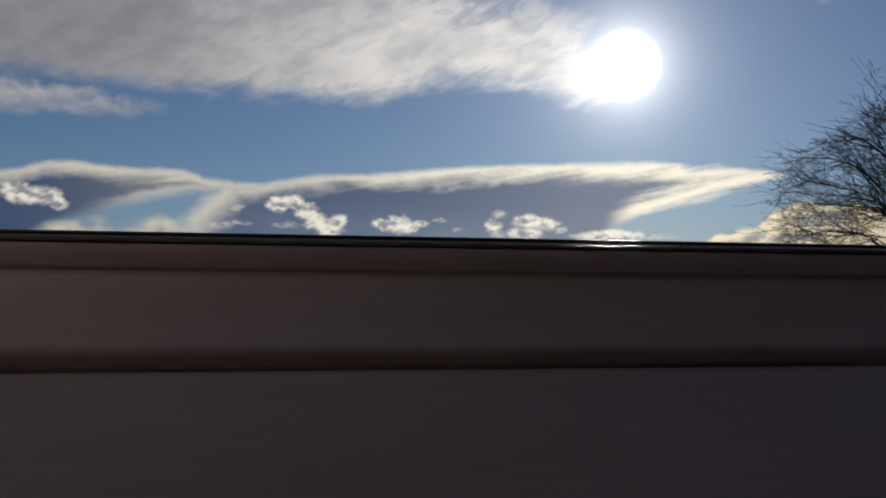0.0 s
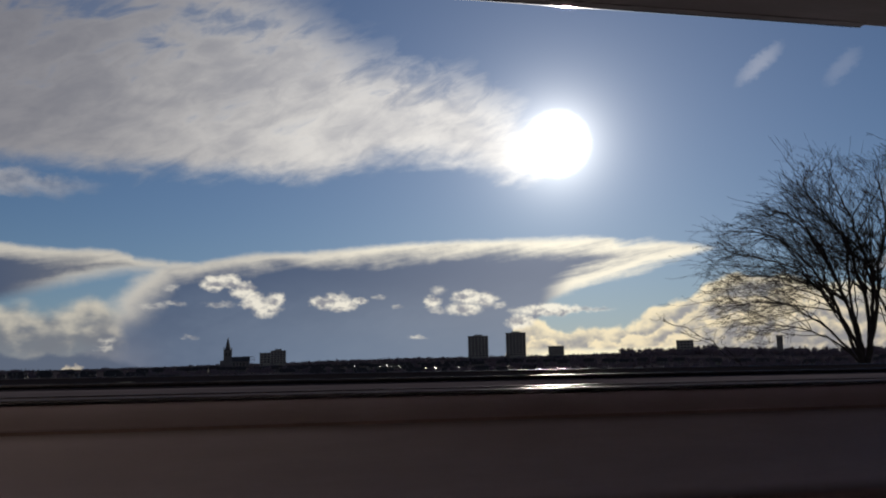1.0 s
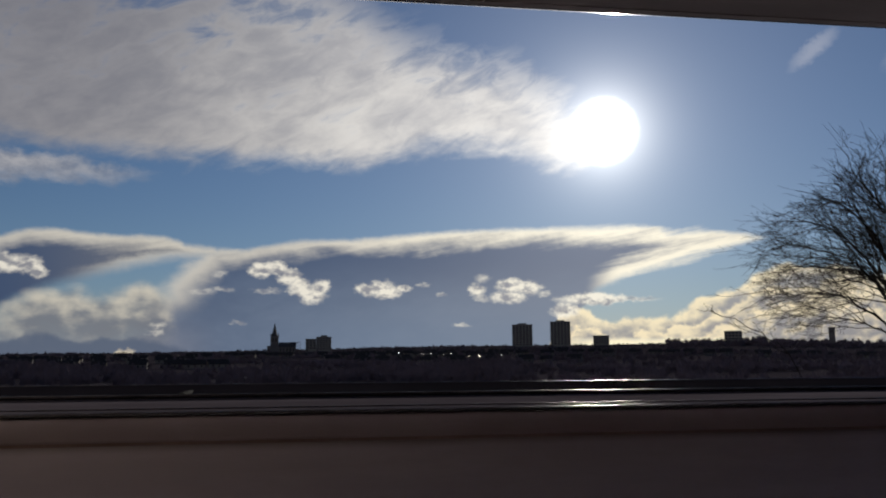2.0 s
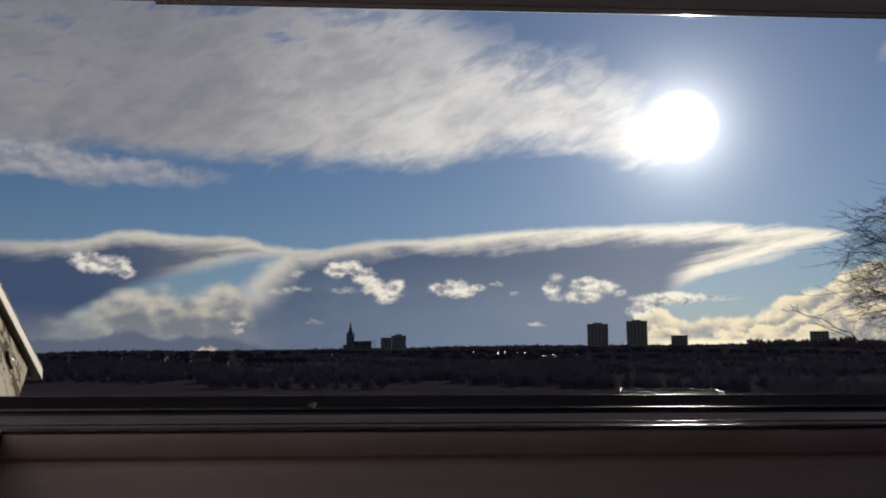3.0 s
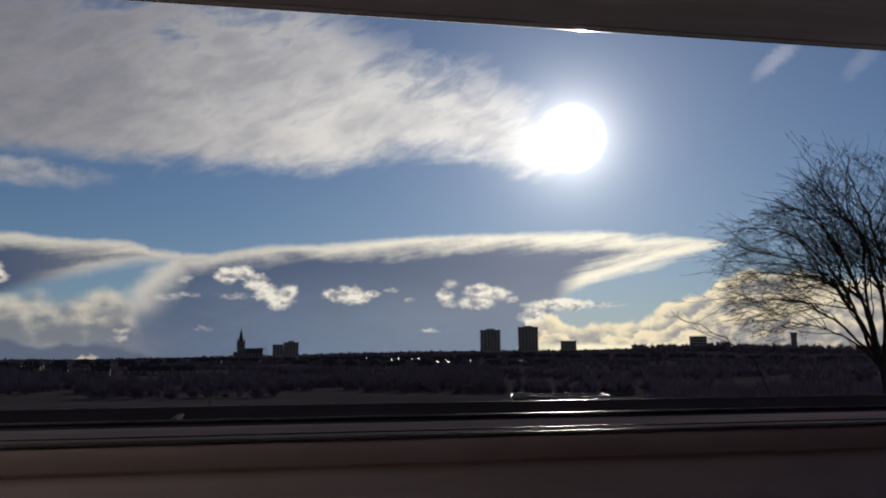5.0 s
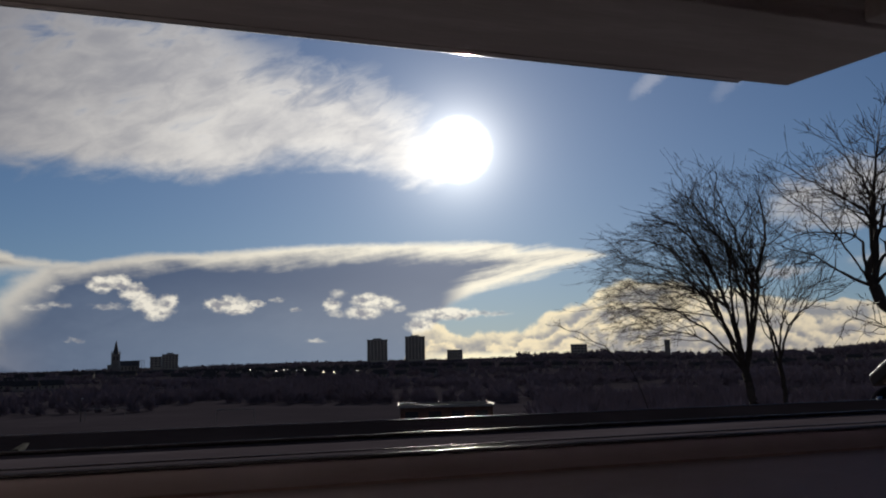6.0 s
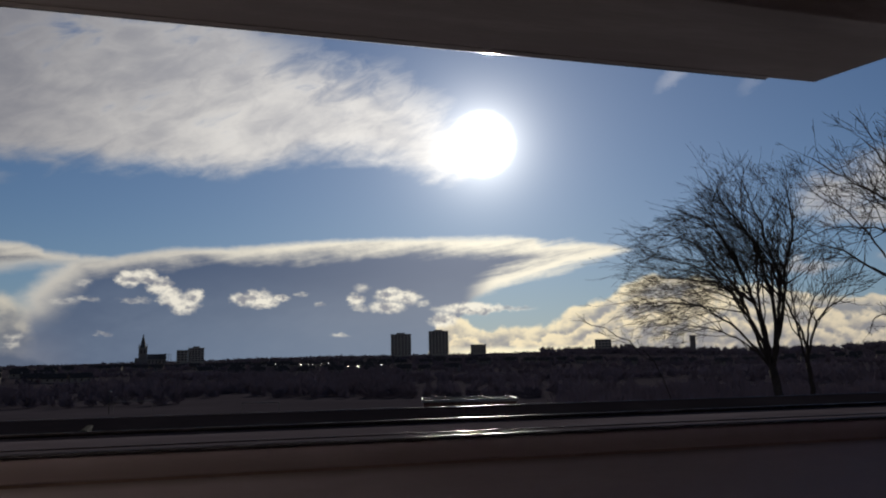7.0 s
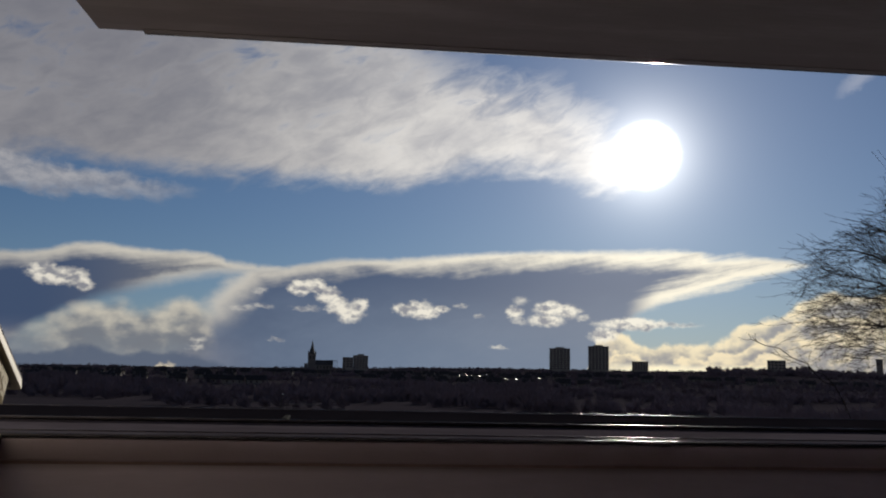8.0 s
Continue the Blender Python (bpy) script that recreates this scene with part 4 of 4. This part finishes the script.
def scatter(seed, count, a0, a1, r0, r1, h0, h1, patch=0.0):
    rng = np.random.default_rng(seed)
    out = []
    while len(out) < count:
        a, r = rng.uniform(a0, a1), rng.uniform(r0, r1)
        if patch and noise.noise(Vector((r * math.sin(radians(a)) / 90, r * math.cos(radians(a)) / 90, seed))) < patch * rng.random():
            continue
        out.append((*spot(r, a), rng.uniform(h0, h1)))
    return out


build_woods("ridge_woods", 1, scatter(1, 2600, -34, 29, 1190, 1310, 1.0, 3.2) + scatter(2, 1000, 26, 64, 1180, 1310, 5, 11), "dark line of bare trees along the far ridge", 1.9, 34, 1.8)
build_woods("hillside_woods", 2, scatter(3, 5200, -36, 64, 330, 1220, 4, 8, 0.02), "dark leafless woodland and gardens over the hillside", 1.5, 50, 1.1)
build_woods("valley_hedges", 3, scatter(4, 900, -36, 64, 215, 430, 2.5, 7, 0.1) + scatter(5, 900, 27, 64, 50, 220, 2.5, 5.5), "dark hedges and thickets in the valley", 1.4, 130, 0.55)


# ---- the town ----
def facing(a):
    """Turn that sets a thing's front (its -y side) towards the house."""
    return -a


def on_land(name, r, a, label, category, group="", turn=0.0, sink=0.0):
    x, y, z = spot(r, a)
    return tagged(empty(name, x, y, z - sink, facing(a) + turn), label, category, group)


def high_rise(name, r, a, width, deep, height, floors, bays, label, plant=True):
    ob = on_land(name, r, a, label, "tower block", "tower blocks", sink=3)
    height += 3
    bm = bmesh.new()
    box(bm, -width / 2, width / 2, 0, deep, 0, height)
    part("wall", bm, CONCRETE, ob)
    bm = bmesh.new()
    box(bm, -width / 2 - 0.3, width / 2 + 0.3, -0.3, deep + 0.3, height + 0.02, height + 0.9, 0.1)
    part("parapet", bm, CONCRETE, ob)
    if plant:
        bm = bmesh.new()
        box(bm, -width * 0.22, width * 0.22, deep * 0.3, deep * 0.7, height + 0.92, height + 3.0, 0.1)
        part("plant_room", bm, CONCRETE, ob)
    pitch, step = height / floors, width / bays
    bm = bmesh.new()
    box(bm, -step * 0.34, step * 0.34, -0.12, 0.1, -pitch * 0.27, pitch * 0.27)
    win = part("window", bm, PANE, ob)
    me = win.data
    win.matrix_basis = pose(-width / 2 + step / 2, 0, pitch * 1.5)
    for i in range(bays):
        for j in range(2, floors):
            shared("window", me, ob, pose(-width / 2 + step * (i + 0.5), 0, pitch * (j + 0.5)))
    bm = bmesh.new()
    box(bm, -width / 2 - 0.1, width / 2 + 0.1, -0.5, -0.02, -0.2, 0.2)
    band = part("balcony_band", bm, CONCRETE, ob)
    band.matrix_basis = pose(0, 0, pitch)
    for j in range(2, floors, 2):
        shared("balcony_band", band.data, ob, pose(0, 0, pitch * j))
    return ob


high_rise("tower_block", 1220, 16.2, 30, 20, 33, 12, 6, "grey concrete tower block dark against the light")
high_rise("tower_block", 1240, 18.83, 30, 20, 37, 13, 6, "tall grey concrete tower block on the ridge")
high_rise("tower_block", 1280, 21.6, 24, 18, 15, 6, 6, "lower concrete block near two towers", False)
high_rise("tower_block", 1180, 2.38, 21, 16, 21, 8, 5, "broad concrete slab block by the church")
high_rise("tower_block", 1185, 1.5, 15, 14, 18, 6, 3, "low side wing of a slab block", False)


def church(r, a):
    ob = on_land("church", r, a, "dark granite church with a tall spire and long nave", "church", sink=2)
    bm = bmesh.new()
    box(bm, -5.2, 5.2, 0, 10.4, 0, 25, 0.2)
    tower = part("tower", bm, GRANITE, ob)
    bm = bmesh.new()
    bmesh.ops.create_cone(bm, cap_ends=True, segments=8, radius1=3.9, radius2=0.1, depth=19, matrix=Matrix.Translation((0, 5.2, 34.5)))
    part("spire", bm, SLATE, ob)
    for x in (-4.6, 4.6):
        for y in (0.6, 9.8):
            bm = bmesh.new()
            bmesh.ops.create_cone(bm, cap_ends=True, segments=4, radius1=1.0, radius2=0.05, depth=5.5, matrix=Matrix.Translation((x, y, 27.7)))
            part("pinnacle", bm, GRANITE, ob)
    for x in (-2.0, 2.0):
        bm = bmesh.new()
        bar(bm, [(-0.05, 17), (-0.05, 22), (-0.3, 22), (-0.3, 17)], x - 0.8, x + 0.8)
        part("belfry_opening", bm, PANE, tower)
    bm = bmesh.new()
    bar(bm, [(0, 0), (11, 0), (11, 10), (5.5, 15.5), (0, 10)], 5.3, 28)
    part("nave", bm, GRANITE, ob)
    bm = bmesh.new()
    bar(bm, [(-0.6, 9.9), (5.5, 16.1), (11.6, 9.9), (11.6, 9.4), (5.5, 15.55), (-0.6, 9.4)], 5.35, 28.4)
    part("roof", bm, SLATE, ob)
    for k in range(5):
        bm = bmesh.new()
        x = 8 + 4.2 * k
        bar(bm, [(-0.02, 3.0), (-0.02, 7.5), (-0.25, 7.5), (-0.25, 3.0)], x - 0.7, x + 0.7)
        part("window", bm, PANE, ob)
    bm = bmesh.new()
    box(bm, -9.5, -5.3, 1, 8, 0, 11, 0.2)
    part("porch", bm, GRANITE, ob)
    return ob


church(1190, -0.97).scale = (1.08, 1.08, 1.0)


def house(label, w, d, h, rise, mat):
    ob = tagged(empty("house"), label, "house", "houses on the hillside")
    bm = bmesh.new()
    bar(bm, [(0, -1.5), (d, -1.5), (d, h), (d / 2, h + rise), (0, h)], -w / 2, w / 2)
    part("wall", bm, mat, ob)
    bm = bmesh.new()
    e = 0.4
    bar(bm, [(-e, h - e * 0.7), (d / 2, h + rise + 0.05), (d + e, h - e * 0.7), (d + e, h + 0.1), (d / 2, h + rise + 0.4), (-e, h + 0.1)], -w / 2 - 0.3, w / 2 + 0.3)
    roof = part("roof", bm, ROOF, ob)
    for s in (-1, 1):
        bm = bmesh.new()
        box(bm, s * (w / 2 - 0.6) - 0.5, s * (w / 2 - 0.6) + 0.5, d / 2 - 0.5, d / 2 + 0.5, h + rise - 0.3, h + rise + 1.5, 0.05)
        part("chimney", bm, GRANITE, roof)
    for i in (-1, 0, 1):
        for z in (1.5, 4.1):
            if i == 0 and z < 2:
                bm = bmesh.new()
                box(bm, -0.5, 0.5, -0.08, 0.05, -0.2, 2.0)
                part("door", bm, PANE, ob)
                continue
            bm = bmesh.new()
            box(bm, i * w * 0.3 - 0.6, i * w * 0.3 + 0.6, -0.08, 0.05, z - 0.65, z + 0.65)
            part("window", bm, PANE, ob)
    return ob


def build_houses():
    kinds = [house("rendered two-storey house with a dark wet roof", 10, 8, 5.2, 3.0, HARL),
             house("wide semi-detached house with a pitched roof", 15, 8, 5.4, 3.2, HARL),
             house("granite terraced house with chimneys", 12, 9, 5.6, 3.6, GRANITE)]
    rng = np.random.default_rng(5)
    first = [True, True, True]
    rows = [(-24, -12, 880), (-22, -6, 760), (-18, 0, 960), (-14, -3, 640), (-3, 11, 980), (4, 15, 900), (3, 13, 820), (11, 22, 960), (22, 30, 940),
            (5, 20, 700), (32, 46, 860), (42, 54, 940)]
    for a0, a1, r in rows:
        a = a0
        while a < a1:
            k = int(rng.integers(0, 3))
            rr = r + rng.uniform(-14, 14)
            x, y, z = spot(rr, a)
            m = pose(x, y, z - 2.2, 0, 0, facing(a) + rng.normal(0, 7))
            if first[k]:
                kinds[k].matrix_basis, first[k] = m, False
            else:
                copy_thing(kinds[k], m)
            a += rng.uniform(0.9, 1.9) * 900 / r


build_houses()


def glint_shed(r, a, w, d):
    """A shed sized for a small glint, its wet roof tilted to throw the sun at the camera."""
    x, y, z = spot(r, a)
    to_eye = (Vector((0, 0, 8)) - Vector((x, y, z + 5))).normalized()
    n = (to_eye + sun_dir).normalized()
    ob = tagged(empty("shed", x, y, z, facing(a)), "small shed whose wet roof is tilted to throw the sun at the camera", "shed", "sheds with shining roofs")
    bm = bmesh.new()
    box(bm, -w / 2, w / 2, 0, d, -1.5, 5.0)
    part("wall", bm, HARL, ob)
    local = Matrix.Rotation(radians(facing(a)), 3, "Z").inverted() @ n
    bm = bmesh.new()
    vs = []
    for dz in (0, 0.15):
        for px, py in ((-w / 2 - 0.3, -0.3), (w / 2 + 0.3, -0.3), (w / 2 + 0.3, d + 0.3), (-w / 2 - 0.3, d + 0.3)):
            vs.append(bm.verts.new((px, py, 5.6 + dz - (local.x * px + local.y * (py - d / 2)) / local.z)))
    for q in ((3, 2, 1, 0), (4, 5, 6, 7), (0, 1, 5, 4), (1, 2, 6, 5), (2, 3, 7, 6), (3, 0, 4, 7)):
        bm.faces.new([vs[i] for i in q])
    part("roof", bm, SHEET, ob, "wet sheet roof")


for r, a, w, d in ((860, 9.3, 1.5, 1.0), (850, 10.1, 1.8, 0.9), (855, 10.7, 1.4, 1.0), (720, 13.2, 2.2, 0.9), (730, 12.5, 1.3, 0.8), (770, 18.2, 1.6, 0.8), (830, 8.4, 1.2, 0.7), (870, 11.2, 1.1, 0.8), (880, 7.6, 1.0, 0.7), (875, 9.8, 1.1, 0.7), (740, 13.9, 1.1, 0.7), (800, 14.8, 1.1, 0.7)):
    glint_shed(r, a, w * 0.8, d * 0.8)


def chimney_stack(r, a):
    ob = on_land("stair_tower", r, a, "small square stone tower on the ridge", "tower")
    bm = bmesh.new()
    box(bm, -4, 4, 0, 8, -2, 24, 0.1)
    part("shaft", bm, GRANITE, ob)
    bm = bmesh.new()
    box(bm, -4.6, 4.6, -0.6, 8.6, 24.02, 25.2, 0.1)
    part("parapet", bm, GRANITE, ob)


chimney_stack(1230, 36.1)
high_rise("tower_block", 1235, 30.2, 24, 15, 17, 5, 5, "low flat-roofed block among ridge trees", False)


def steel_frame(r, a):
    ob = on_land("steel_frame", r, a, "thin steel frame standing on the ridge", "steel frame")
    bm = bmesh.new()
    box(bm, -8, 8, -0.25, 0.25, 13.5, 14)
    part("beam", bm, DARK_METAL, ob)
    bm = bmesh.new()
    box(bm, -0.25, 0.25, -0.25, 0.25, -1, 13.5)
    post = part("post", bm, DARK_METAL, ob)
    post.matrix_basis = pose(-7.75, 0, 0)
    for k in range(1, 6):
        shared("post", post.data, ob, pose(-7.75 + 3.1 * k, 0, 0))


steel_frame(1190, 0.75 - 0.35)


# ---- the valley floor ----
def goal(r, a, w, label):
    ob = on_land("football_goal", r, a, label, "football goal")
    def rod(name, p, q, rad=0.06):
        p, q = Vector(p), Vector(q)
        bm = bmesh.new()
        m = Matrix.Translation((p + q) / 2) @ (q - p).to_track_quat("Z", "Y").to_matrix().to_4x4()
        bmesh.ops.create_cone(bm, cap_ends=True, segments=10, radius1=rad, radius2=rad, depth=(q - p).length, matrix=m)
        part(name, bm, HARL, ob)
    rod("crossbar", (-w / 2, 0, 2.44), (w / 2, 0, 2.44), 0.09)
    for x in (-w / 2, w / 2):
        rod("post", (x, 0, 0), (x, 0, 2.40))
        rod("back_stay", (x, 0.05, 2.40), (x, 1.8, 0.05), 0.03)


goal(176, -1.45, 7.32, "white football goal on the playing field")
goal(150, 6.65, 6.4, "smaller pale football goal on the playing field")


def flat_building(r, a, w, d, h):
    ob = on_land("pavilion", r, a, "low flat-roofed pavilion with a wet felt roof", "pavilion", turn=3)
    bm = bmesh.new()
    box(bm, -w / 2, w / 2, 0, d, -0.5, h - 0.3)
    part("wall", bm, BRICK, ob)
    bm = bmesh.new()
    box(bm, -w / 2 - 0.2, w / 2 + 0.2, -0.2, d + 0.2, h - 0.298, h)
    part("roof", bm, WETFELT, ob, "wet felt roof")
    for q in ((-w / 2 - 0.32, w / 2 + 0.32, -0.32, -0.205), (-w / 2 - 0.32, w / 2 + 0.32, d + 0.205, d + 0.32), (-w / 2 - 0.32, -w / 2 - 0.205, -0.2, d + 0.2), (w / 2 + 0.205, w / 2 + 0.32, -0.2, d + 0.2)):
        bm = bmesh.new()
        box(bm, *q, h - 0.28, h + 0.12, 0.03)
        part("roof_edge", bm, EDGE, ob, "wet metal roof edge")
    for k in range(4):
        bm = bmesh.new()
        x = -w / 2 + w * (k + 0.5) / 4
        box(bm, x - 1.0, x + 1.0, -0.08, 0.05, 1.0, 2.1)
        part("window", bm, PANE, ob)


WETFELT = material("wet_roof_felt", (0.04, 0.04, 0.042), (0.028, 0.028, 0.03), 0.4, 0.8, 0, gloss=0.0)
EDGE = material("wet_roof_edge", (0.2, 0.2, 0.2), (0.15, 0.15, 0.15), 1.0, 0.52)
BRICK = material("dark_brick", (0.10, 0.06, 0.05), (0.07, 0.042, 0.036), 2.0, 0.9, gloss=0.05)
flat_building(130, 20.95, 14.6, 12, 3.0)


def lamp_post(r, a, h):
    ob = on_land("lamp_post", r, a, "thin metal lamp post beside the playing field", "lamp post")
    bm = bmesh.new()
    bmesh.ops.create_cone(bm, cap_ends=True, segments=10, radius1=0.11, radius2=0.06, depth=h, matrix=Matrix.Translation((0, 0, h / 2)))
    part("pole", bm, DARK_METAL, ob)
    bm = bmesh.new()
    box(bm, -0.12, 0.5, -0.14, 0.14, h + 0.002, h + 0.14, 0.04)
    part("lamp_head", bm, GALV, ob)


lamp_post(178, -2.9, 4.4)
